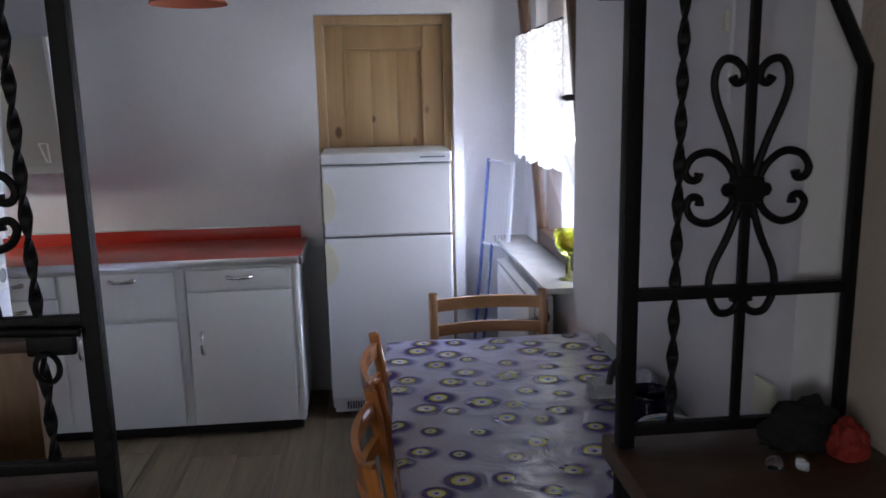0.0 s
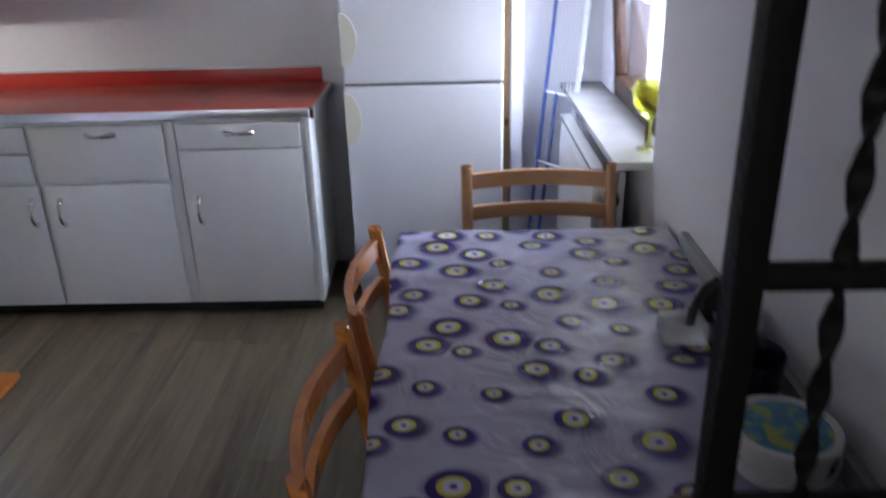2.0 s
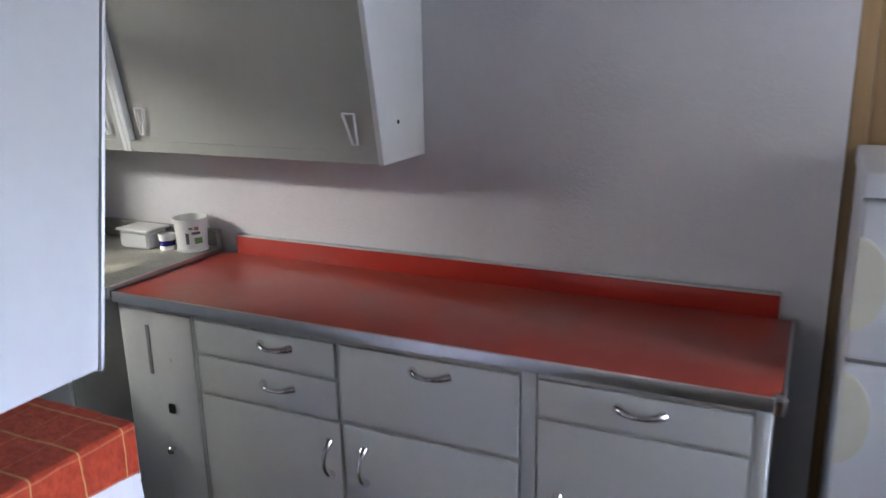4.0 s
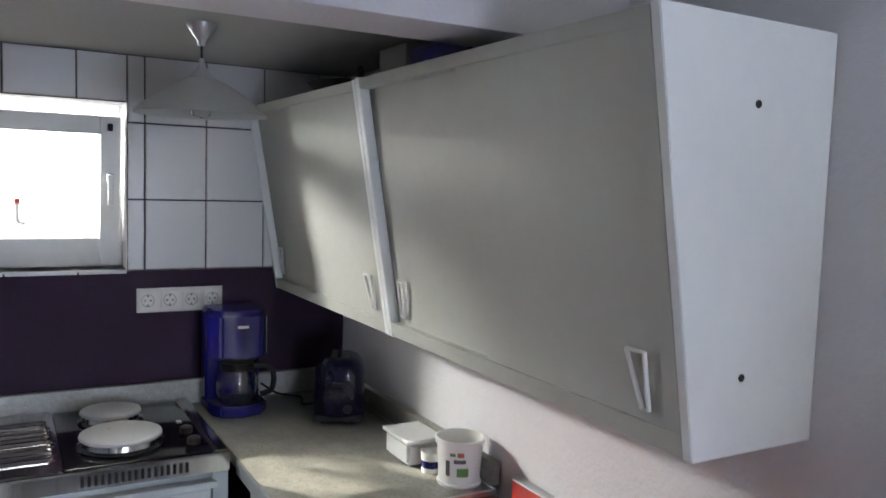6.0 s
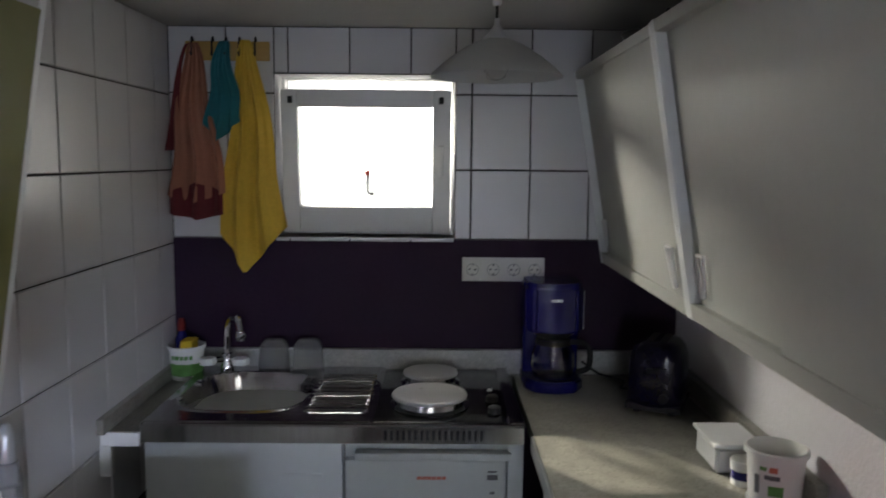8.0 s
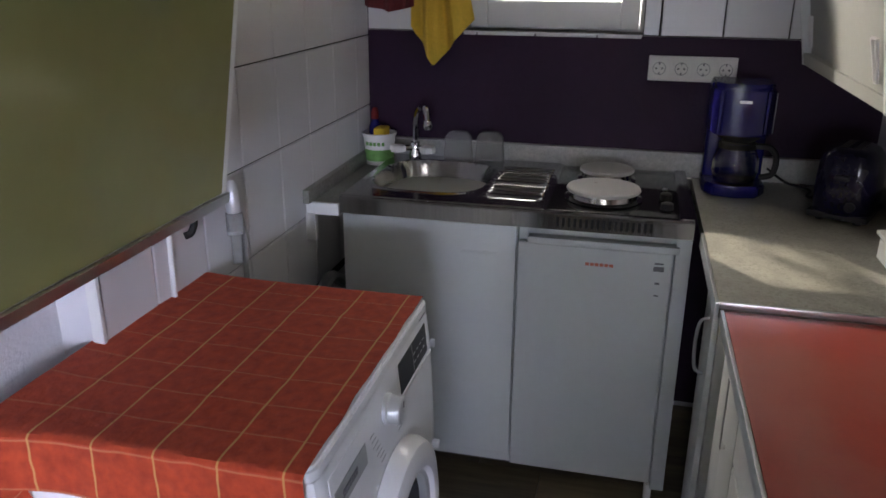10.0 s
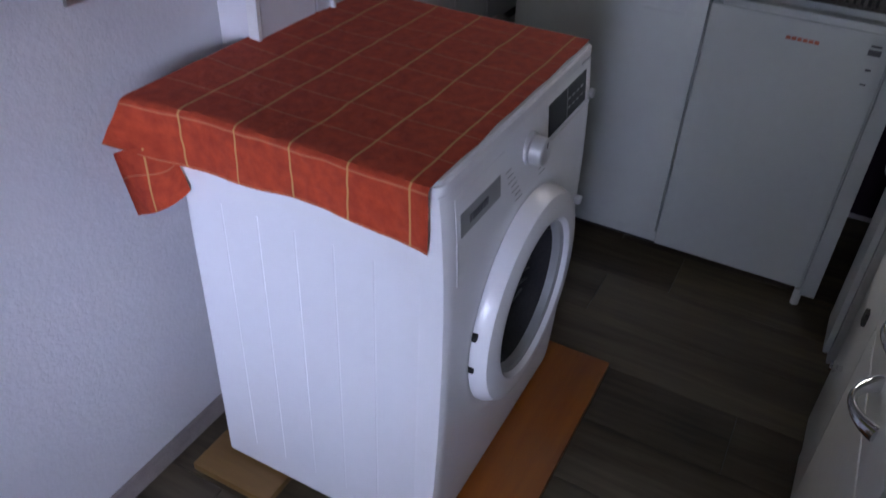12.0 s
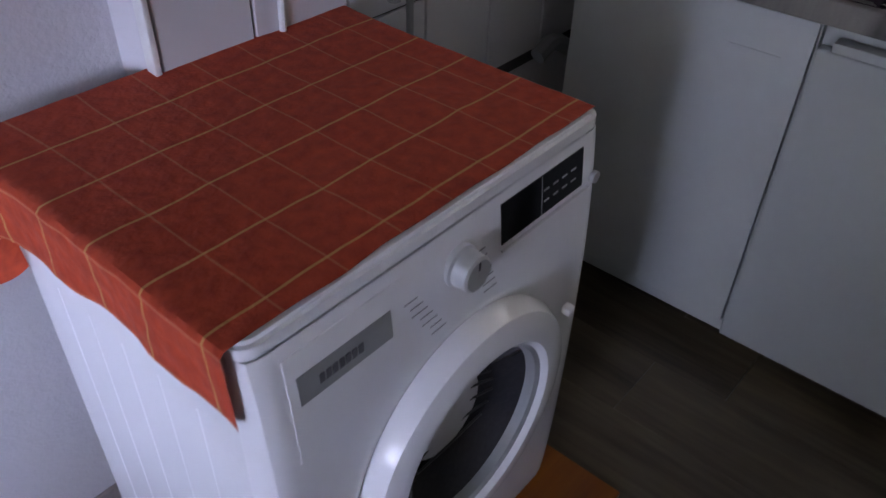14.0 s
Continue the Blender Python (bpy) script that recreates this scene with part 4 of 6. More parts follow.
tap = thing("mixer_tap", (0.10, -1.47, 0.898), "chrome mixer tap with curved spout and white grips", "tap")
part("base", lathe([(0.022, 0.898), (0.022, 0.915), (0.016, 0.93), (0.016, 0.955), (0.001, 0.958)], (0.10, -1.47, 0), 18), CHROME, tap)
part("spout", tube(spline([(0.10, -1.47, 0.95), (0.105, -1.465, 1.04), (0.14, -1.44, 1.085), (0.19, -1.41, 1.085), (0.22, -1.395, 1.05)], 7), 0.010), CHROME, tap)
part("aerator", lathe([(0.012, 0), (0.016, 0.012), (0.014, 0.03), (0.001, 0.032)], (0.222, -1.393, 1.025), 14), CHROME, tap)
for s in (-1, 1):
    k = part("valve", tube([(0.10, -1.47, 0.935), (0.125, -1.47 + s * 0.04, 0.938)], 0.010), CHROME, tap)
    part("grip", lathe([(0.001, -0.012), (0.026, -0.010), (0.029, 0), (0.026, 0.010), (0.001, 0.012)], (0.135, -1.47 + s * 0.052, 0.938), 8), PLASTIC, k)

# ---------------------------------------------------------------- washing machine and its cloth
WX0, WX1, WYF, WYB, WZ0, WZ1 = 1.176, 1.815, -1.135, -1.632, 0.024, 0.862
wm = thing("washing_machine", (1.5, -1.38, 0.022), "white front-loading washing machine on wooden boards", "washing machine")
part("body", box(WX0, WX1, WYB, WYF - 0.028, WZ0 + 0.01, 0.833, 0.008, 3), WM, wm)
lid_plan = [(WX0 - 0.001, WYB), (WX1 + 0.001, WYB)]
for cx, a0 in ((WX1 - 0.027, 0), (WX0 + 0.027, 90)):
    lid_plan += [(cx + 0.028 * math.cos(radians(a0 + 15 * k)), WYF - 0.037 + 0.028 * math.sin(radians(a0 + 15 * k))) for k in range(7)]
part("lid", prism(lid_plan, "z", 0.8345, WZ1, 0.006), WM, wm)


def front_y(z):
    """How far the bowed front stands out at a height."""
    v = (z - 0.034) / 0.804
    return WYF - 0.006 + (0.016 * math.sin(math.pi * v) ** 0.6 if v < 0.5 else 0.016 - 0.018 * ((v - 0.5) / 0.5) ** 3)


def washer_front():
    """The front skin: bowed out in the middle, with a round hollow for the door."""
    def place(u, v):
        x, z = WX0 + 0.0005 + u * (WX1 - WX0 - 0.001), 0.034 + v * 0.8045
        y = front_y(z)
        e = min(u, 1 - u) * (WX1 - WX0)
        if e < 0.03:
            y -= 0.010 * (1 - e / 0.03) ** 2
        if e < 0.006:
            y = WYF - 0.032
        r = math.hypot(x - 1.478, z - 0.452)
        if r < 0.235:
            y -= 0.012 * min(1, (0.235 - r) / 0.03)
        if r < 0.18:
            y -= 0.09 * min(1, (0.18 - r) / 0.02)
        return (x, y, z)
    return sheet(72, 84, place)


def skin(x0, x1, z0, z1, off):
    """A thin plate that follows the bowed front."""
    zs = [z0 + (z1 - z0) * k / 6 for k in range(7)]
    return prism([(front_y(z) + off, z) for z in zs] + [(front_y(z) - 0.004, z) for z in zs[::-1]], "x", x0, x1)


part("front_panel", washer_front(), WM, wm)
dr = part("porthole_door", lathe([(0.152, 0.010), (0.156, 0.032), (0.166, 0.042), (0.188, 0.044), (0.212, 0.036), (0.222, 0.015), (0.222, -0.004)], (1.478, WYF, 0.452), 56, "y"), WM, wm, "white round door ring")
part("door_glass", lathe([(0.155, 0.016), (0.142, 0.004), (0.105, -0.020), (0.055, -0.034), (0.001, -0.038)], (1.478, WYF, 0.452), 48, "y"), PORT, dr, "dark glass porthole bowl")
part("glass_rim", lathe([(0.154, 0.016), (0.157, 0.033), (0.150, 0.028), (0.147, 0.012)], (1.478, WYF, 0.452), 48, "y"), GREYPL, dr)
for a in (-40, -24, -8, 8, 24, 40):
    pts = [(0.10 * q * math.cos(radians(a)), 0.115 * math.sin(radians(a)) * (1 - 0.25 * q * q)) for q in (-1, -0.5, 0, 0.5, 1)]
    part("drum_rib", tube(spline([(1.478 + px, WYF - 0.037 + 0.052 * (math.hypot(px, pz) / 0.155) ** 2.1, 0.452 + pz) for px, pz in pts], 4), 0.0022, 6), DRUM, dr)
for zz in (0.425, 0.50):
    part("hinge", box(1.690, 1.703, WYF + 0.004, WYF + 0.016, zz, zz + 0.012, 0.002), BLACK, dr)
part("door_catch", box(1.245, 1.262, WYF + 0.02, WYF + 0.036, 0.545, 0.56, 0.004), WM, dr)
dd = part("drawer_front", skin(1.60, 1.772, 0.668, 0.820, 0.0012), WM, wm)
bn = part("badge_plate", skin(1.622, 1.760, 0.750, 0.789, 0.0022), GREYPL, dd, "grey strip on the drawer")
bars("badge_print", bn, INK, [(1.668 + i * 0.0095, 1.675 + i * 0.0095, front_y(0.768) + 0.001, front_y(0.768) + 0.0032, 0.762, 0.775) for i in range(7)])
kn = part("programme_knob", lathe([(0.029, 0.0), (0.029, 0.008), (0.026, 0.011), (0.025, 0.031), (0.022, 0.034), (0.001, 0.034)], (1.50, WYF - 0.004, 0.780), 36, "y"), SILVER, wm, "silver programme knob")
part("pointer", box(1.498, 1.502, WYF + 0.0295, WYF + 0.0305, 0.788, 0.800), INK, kn)
ds = part("display", skin(1.226, 1.416, 0.762, 0.823, 0.0014), DISPLAY, wm, "black glass display")
bars("display_print", ds, GREYPL, [(1.245 + i * 0.022, 1.257 + i * 0.022, front_y(z) + 0.001, front_y(z) + 0.0022, z, z + 0.0025) for i in range(4) for z in (0.781, 0.798)])
part("display_divider", skin(1.3262, 1.3278, 0.763, 0.822, 0.0019), GREYPL, ds)
bars("panel_print", wm, SILVER, [(1.205, 1.416, front_y(0.752) - 0.002, front_y(0.752) + 0.003, 0.750, 0.7535)])
bars("programme_print", wm, GREYPL, [(1.528 + 0.008 * k, 1.556 + 0.008 * k - 0.006 * (k % 2), front_y(0.705 + 0.012 * k) - 0.002, front_y(0.705 + 0.012 * k) + 0.0005, 0.705 + 0.012 * k, 0.7068 + 0.012 * k) for k in range(7)] + [(1.425 + 0.004 * k, 1.452 + 0.003 * k, front_y(0.705 + 0.012 * k) - 0.002, front_y(0.705 + 0.012 * k) + 0.0005, 0.705 + 0.012 * k, 0.7068 + 0.012 * k) for k in range(7)])
part("start_button", lathe([(0.009, 0.0), (0.009, 0.008), (0.001, 0.009)], (1.200, WYF + 0.002, 0.766), 18, "y"), SILVER, wm)
for xx in (1.23, 1.77):
    for yy in (-1.18, -1.56):
        part("foot", lathe([(0.018, 0.022), (0.018, 0.036)], (xx, yy, 0), 12, closed=True), BLACK, wm)
for k in range(5):
    part("side_groove", tube([(WX1 - 0.0016, -1.25 - 0.075 * k, 0.10), (WX1 - 0.0016, -1.25 - 0.075 * k, 0.70)], 0.0025, 12), WM, wm)


def plaid_cloth():
    """Lies on the lid, hangs a hand's width over the east side and flares at the back corner."""
    y_front, y_back = -1.153, -1.685
    flat, hang, width = 0.642, 0.093, y_front - y_back

    def place(u, v):
        s = u * (flat + hang)
        yy = y_back + v * width
        z = WZ1 + 0.0035 + 0.0022 * noise.noise((s * 8, yy * 8, 0)) + 0.001 * noise.noise((s * 30, yy * 30, 3))
        x = WX1 + 0.012 - flat + s
        drop = s - flat
        edge = 0.004 * noise.noise((s * 11, 4, 0)) if v > 0.98 else 0
        flare = max(0, 1 - v / 0.16) ** 1.5
        lift = max(0, 1 - v / 0.32) ** 1.6
        x += 0.034 * lift * max(0.0, min(1.0, (drop + 0.14) / 0.14))
        z += 0.008 * lift
        if drop > -0.02:
            a = max(0.0, min(1.0, (drop + 0.02) / 0.03))
            z -= 0.006 * a * a
        if drop > 0:
            longer = 1.0 + 0.13 * max(0, (v - 0.75) / 0.25) + 0.10 * math.sin(2.2 * v * math.pi) * 0.5
            k = drop / hang
            z -= (drop * longer) * (1 - 0.45 * flare)
            x = WX1 + 0.012 + 0.034 * lift + 0.004 * math.sin(17 * v + 1) * k + 0.002 * noise.noise((v * 14, k * 4, 1)) + 0.046 * flare * k
        return (x, yy + edge, z)

    return sheet(90, 70, place, lambda u, v: (u * (flat + hang), v * width))


cl = thing("plaid_cloth", (1.5, -1.4, WZ1), "rust-red plaid tea cloth draped over the washing machine", "cloth")
part("drape", plaid_cloth(), PLAID, cl)


def corner_drop():
    """The folded corner hanging between machine and wall."""
    def place(u, v):
        x = WX1 + 0.006 + 0.092 * u - 0.010 * v * u
        y = -1.652 + 0.016 * math.sin(5 * u + 2 * v) * (1 - 0.5 * u) + 0.03 * v * (1 - u)
        z = 0.795 + 0.012 * u - v * (0.085 + 0.045 * u + 0.02 * math.sin(4 * u))
        return (x, y, z)
    return sheet(16, 18, place, lambda u, v: (0.6 + 0.118 * v, 0.36 - 0.12 * u))


part("hanging_corner", corner_drop(), PLAID, cl)

single("floor_board", box(1.115, 1.92, -1.26, -0.992, 0, 0.022, 0.003), BOARD, "orange-stained board under the washing machine", "board", group="boards under the machine")
single("floor_board", box(1.20, 1.880, -1.682, -1.482, 0, 0.022, 0.003), YBOARD, "yellow wooden board under the washing machine", "board", group="boards under the machine")

# ---------------------------------------------------------------- table with oilcloth, chairs
TX0, TX1, TY0, TY1, TZ = 3.345, 4.105, -2.70, -1.33, 0.672
tb = thing("dining_table", (3.72, -1.98, 0), "wooden dining table under an oilcloth along the wall", "table")
part("tabletop", box(TX0 + 0.006, TX1 - 0.003, TY0 + 0.006, TY1 - 0.006, TZ - 0.03, TZ - 0.004, 0.004), PALEBEECH, tb)
for xx in (TX0 + 0.08, TX1 - 0.08):
    for yy in (TY0 + 0.08, TY1 - 0.08):
        part("leg", box(xx - 0.03, xx + 0.03, yy - 0.03, yy + 0.03, 0, TZ - 0.03, 0.005), PALEBEECH, tb)
part("apron", join(box(TX0 + 0.05, TX0 + 0.07, TY0 + 0.11, TY1 - 0.11, TZ - 0.12, TZ - 0.03), box(TX1 - 0.07, TX1 - 0.05, TY0 + 0.11, TY1 - 0.11, TZ - 0.12, TZ - 0.03)), PALEBEECH, tb)


def oilcloth():
    hang = 0.13
    w, d = TX1 - TX0 + hang, TY1 - TY0 + 2 * hang

    def place(u, v):
        s, t = u * w, v * d - hang
        x, y, z = TX0 - hang + s, TY0 + t, TZ
        over = max(0, TX0 - x)
        if over:
            x = TX0 - 0.004 - 0.006 * math.sin(11 * y) - 0.02 * over
            z -= over
        for edge, sgn in ((TY0, -1), (TY1, 1)):
            o = max(0, sgn * (y - edge))
            if o:
                y = edge + sgn * (0.004 + 0.02 * o + 0.004 * math.sin(15 * x))
                z -= o
        if not over and TY0 < y < TY1:
            p = Vector((x * 5, y * 7, 0))
            z += 0.005 * noise.noise(p) + 0.0035 * noise.noise(Vector((x * 8 + 2 * noise.noise(p), y * 26, 5))) * max(0, min(1, (x - TX0 - 0.2) / 0.3)) + 0.006 * max(0, noise.noise(Vector((x * 9 + 3, y * 16, 2))) - 0.1) * max(0, min(1, (x - TX0) / 0.3)) + 0.004
        return (x, y, z)

    return sheet(110, 150, place, lambda u, v: (u * w, v * d))


single("tablecloth", oilcloth(), EYES, "lilac glossy oilcloth printed with purple and yellow eyes", "tablecloth")


def chair(label):
    """Built facing +y round its seat's middle: posts at the back (-y)."""
    ch = thing("dining_chair", (0, 0, 0), label, "chair", "chairs round the table")
    w, zt, zs = 0.225, 0.785, 0.42
    for sx in (-1, 1):
        part("back_post", tube(spline([(sx * w, -0.20, 0.0), (sx * w, -0.20, zs), (sx * w, -0.222, 0.60), (sx * w, -0.25, zt - 0.02), (sx * w, -0.252, zt)], 6), 0.021, 10, flat=0.72, taper=lambda s: 1 if s < 0.97 else 0.7), BEECH, ch)
        part("front_leg", box(sx * w - 0.018, sx * w + 0.018, 0.16, 0.196, 0, zs - 0.01, 0.005), BEECH, ch)
        part("side_rail", box(sx * w - 0.011, sx * w + 0.011, -0.19, 0.165, 0.33, 0.37, 0.003), BEECH, ch)
    for z0, z1, dy in ((zt - 0.075, zt - 0.025, -0.246), (zt - 0.175, zt - 0.130, -0.236)):
        def slat(u, v, z0=z0, z1=z1, dy=dy):
            x = (u - 0.5) * 2 * (w - 0.015)
            a = v * 4
            prof = [(0.009, 0), (0.009, 1), (-0.009, 1), (-0.009, 0), (0.009, 0)]
            i = min(3, int(a))
            q = a - i
            py = prof[i][0] + (prof[i + 1][0] - prof[i][0]) * q
            pz = prof[i][1] + (prof[i + 1][1] - prof[i][1]) * q
            return (x, dy - 0.045 * (1 - (x / w) ** 2) + py, z0 + (z1 - z0) * pz)
        part("back_slat", sheet(14, 4, slat), BEECH, ch)
    part("front_rail", box(-w + 0.018, w - 0.018, 0.165, 0.187, 0.33, 0.37, 0.003), BEECH, ch)
    part("seat", box(-w - 0.005, w + 0.005, -0.185, 0.20, zs - 0.01, zs + 0.022, 0.010, 3), REDSEAT, ch, "red woven seat")
    for k in range(9):
        part("seat_stripe", box(-w + 0.02, w - 0.02, -0.16 + 0.04 * k, -0.152 + 0.04 * k, zs + 0.021, zs + 0.0235), PLASTIC, ch)
    return ch


c = chair("varnished beech chair with bowed slats and red seat")
c.matrix_basis = pose(3.552, -1.795, 0, 0, 0, -90)
copy_thing(c, pose(3.53, -2.315, 0, 0, 0, -91))
cn = copy_thing(c, pose(3.770, -1.315, 0, 0, 0, 180))
cn["label"] = "pale beech chair at the table's end by the radiator"
for o in cn.children:
    if o.name.startswith(("back_", "front_", "side_")):
        o.data = o.data.copy()
        o.data.materials[0] = PALEBEECH

# ---------------------------------------------------------------- iron grille on the parapet
GY, UP = -2.768, 0.062


def grille(name, s, x_post, label, ring=False):
    """s = 1 or -1: side to which the panel runs from its post."""
    def X(x):
        return x_post + s * (x - 3.757)
    g = thing(name, (X(3.98), GY, 0.908), label, "iron grille", "iron grilles")
    q = lambda a, b: sorted((X(a), X(b)))
    part("post", box(*q(3.758, 3.788), GY - 0.016, GY + 0.016, 0.0, CEIL_Z - 0.001, 0.002), IRON, g)
    part("middle_rail", box(*q(3.788, 4.192), GY - 0.010, GY + 0.010, 1.191, 1.214, 0.002), IRON, g)
    part("bottom_rail", box(*q(3.788, 4.192), GY - 0.010, GY + 0.010, 0.928, 0.950, 0.002), IRON, g)
    part("end_bar", box(*q(4.192, 4.212), GY - 0.010, GY + 0.010, 0.912, 1.613, 0.002), IRON, g)
    part("sloped_bar", tube([(X(4.202), GY, 1.608), (X(4.12), GY, 1.760), (X(3.90), GY, 2.160), (X(3.79), GY, CEIL_Z - 0.002)], 0.013, 6), IRON, g)
    part("twisted_bar", twisted(X(3.862), GY, 0.932, 2.220, 0.0115, 0.0045, 0.145), IRON, g)
    part("centre_bar", box(*q(3.982, 3.998), GY - 0.008, GY + 0.008, 0.934, 2.010, 0.002), IRON, g)
    part("collar", box(*q(3.962, 4.018), GY - 0.018, GY + 0.018, 1.368, 1.416, 0.008), IRON, g)
    for sx in (-1, 1):
        part("collar_ball", lathe([(0.001, -0.014), (0.010, -0.010), (0.014, 0), (0.010, 0.010), (0.001, 0.014)], (X(3.99) + sx * 0.034, GY, 1.391), 12), IRON, g)
    runs = (
        [(0.012, 1.37), (0.045, 1.455), (0.086, 1.54), (0.093, 1.585), (0.075, 1.617), (0.045, 1.617), (0.022, 1.598), (0.022, 1.578), (0.040, 1.572), (0.050, 1.585)],
        [(0.020, 1.365), (0.040, 1.405), (0.075, 1.43), (0.112, 1.425), (0.131, 1.40), (0.124, 1.38), (0.106, 1.378), (0.102, 1.392)],
        [(0.020, 1.350), (0.040, 1.312), (0.075, 1.290), (0.110, 1.298), (0.126, 1.325), (0.116, 1.343), (0.100, 1.340), (0.099, 1.326)],
        [(0.008, 1.345), (0.035, 1.265), (0.068, 1.195), (0.073, 1.145), (0.055, 1.105), (0.030, 1.099), (0.010, 1.112), (0.009, 1.128), (0.022, 1.132)],
    )
    for k, run in enumerate(runs):
        sx_, sz_ = ((0.74, 0.88), (0.89, 0.92), (0.89, 0.90), (0.86, 0.90))[k]
        run = [(a * sx_, 1.330 + (b - 1.357) * sz_) for a, b in run]
        for sx in (-1, 1):
            part("scroll", tube([(X(3.99) + sx * p.x, GY, p.y + UP) for p in spline([(a, b, 0) for a, b in run], 6)], 0.0075, 8, taper=lambda t: 1.15 if t > 0.93 else 1.0), IRON, g)
    return g


gr = grille("iron_grille", 1, 3.746, "black wrought-iron grille with scrolls beside the passage")
part("hinge_block", box(3.70, 3.77, GY - 0.025, GY + 0.02, 1.725, 1.76, 0.004), IRON, gr)
gl = grille("iron_grille", -1, 2.829, "black wrought-iron grille with a latch, on a wooden parapet")
lt = part("latch", box(2.71, 2.79, GY - 0.03, GY - 0.012, 1.15, 1.185, 0.006), IRON, gl)
part("latch_ring", tube([(2.742 + 0.02 * math.cos(a), GY - 0.03, 1.13 + 0.026 * math.sin(a)) for a in [k * math.pi / 8 for k in range(17)]], 0.005, 6), IRON, lt)
part("latch_bolt", tube([(2.67, GY - 0.028, 1.195), (2.80, GY - 0.028, 1.19)], 0.008), IRON, lt)

par = thing("parapet", (3.98, -2.93, 0), "white half-wall with a dark brown wooden top", "parapet")
part("wall", box(3.79, 4.215, -3.08, -2.74, 0, 0.86), WALL, par)
part("wooden_top", box(3.735, 4.218, -3.14, -2.71, 0.862, 0.908, 0.006), BROWN, par)
par2 = thing("parapet", (2.2, -2.93, 0), "wood-clad half-wall with a dark brown top", "parapet")
part("wall", box(1.6, 2.74, -3.08, -2.74, 0, 0.86), BROWN, par2)
part("wooden_top", box(1.56, 2.79, -3.14, -2.71, 0.862, 0.908, 0.006), BROWN, par2)
hc = thing("low_screen", (1.8, -2.25, 0), "half-height brown wooden screen in the hall", "screen")
part("panel", box(1.1, 2.50, -2.28, -2.22, 0.02, 1.0, 0.003), PANELWOOD, hc)
part("top_rail", box(1.1, 2.505, -2.285, -2.215, 1.0, 1.03, 0.004), BROWN, hc)
part("foot_rail", box(1.1, 2.505, -2.285, -2.215, 0, 0.02, 0.002), BROWN, hc)
# ---------------------------------------------------------------- window bay: sill, radiator, airer, goblet
sill = part("window_sill", box(4.010, 4.255, -1.045, 0.245, 0.755, 0.781, 0.004), SILL, ew, "pale polished stone sill")


def cafe_curtain():
    def place(u, v):
        y = -0.97 + u * 0.95
        z = 1.86 - v * (0.60 + 0.012 * math.sin(40 * u))
        x = 4.085 + 0.014 * math.sin(46 * u) * (0.4 + 0.6 * v) + 0.008 * math.sin(19 * u + 1)
        return (x, y, z)
    return sheet(110, 24, place)


cu = thing("cafe_curtain", (4.09, -0.5, 1.25), "short white lace café curtain on the window sash", "curtain")
part("panel", cafe_curtain(), LACE, cu)
part("rod", tube([(4.088, -1.0, 1.862), (4.088, 0.0, 1.862)], 0.005), BLACK, cu)

rd = thing("radiator", (3.97, -0.62, 0.15), "white panel radiator with a slotted top under the sill", "radiator")
part("panel", box(3.955, 3.985, -0.97, -0.22, 0.15, 0.725, 0.008), RADI, rd)
part("back_panel", box(4.04, 4.065, -0.97, -0.22, 0.15, 0.725, 0.008), RADI, rd)
part("end_cover", box(3.987, 4.038, -0.97, -0.963, 0.16, 0.72), RADI, rd)
part("top_grille", box(3.950, 3.99, -0.972, -0.218, 0.726, 0.738, 0.002), GRILLEGREY, rd)
for k in range(30):
    part("slat", box(3.952, 3.992, -0.965 + k * 0.025, -0.953 + k * 0.025, 0.738, 0.743), RADI, rd)
for k in range(14):
    part("rib", box(3.951, 3.957, -0.945 + k * 0.052, -0.918 + k * 0.052, 0.19, 0.69, 0.003), RADI, rd)
part("valve", lathe([(0.02, 0.0), (0.026, 0.01), (0.026, 0.055), (0.018, 0.065), (0.001, 0.066)], (4.01, -1.06, 0.66), 16, "y"), GREYPL, rd)
part("pipe", tube(spline([(4.01, -0.97, 0.66), (4.01, -1.03, 0.66), (4.012, -1.045, 0.63), (4.012, -1.045, 0.0)], 5), 0.011), ALU, rd)

ar = thing("clothes_airer", (3.93, 0.08, 0), "folded blue and white clothes airer leaning on the wall", "clothes airer")
A0, A1, B0, B1 = Vector((3.85, 0.05, 0.008)), Vector((3.98, 0.20, 1.225)), Vector((3.965, -0.12, 0.008)), Vector((4.105, 0.10, 1.21))
part("leg", tube([A0, A1], 0.009), BLUEMETAL, ar, "blue tube")
part("leg", tube([B0, B1], 0.010), WHITEWIRE, ar, "white tube")
for s in (0.02, 0.36, 0.62, 0.99):
    part("cross_tube", tube([A0.lerp(A1, s), B0.lerp(B1, s)], 0.007), WHITEWIRE, ar)
for k in range(1, 9):
    part("wire", tube([A0.lerp(A1, 0.36).lerp(B0.lerp(B1, 0.36), k / 9), A1.lerp(B1, k / 9)], 0.0018, 6), WHITEWIRE, ar)
part("leg", tube([A0 + Vector((0.05, 0.02, 0)), A0.lerp(B0, 0.4) + (A1 - A0) * 0.62 + Vector((0.0, 0.02, 0))], 0.009), BLUEMETAL, ar)

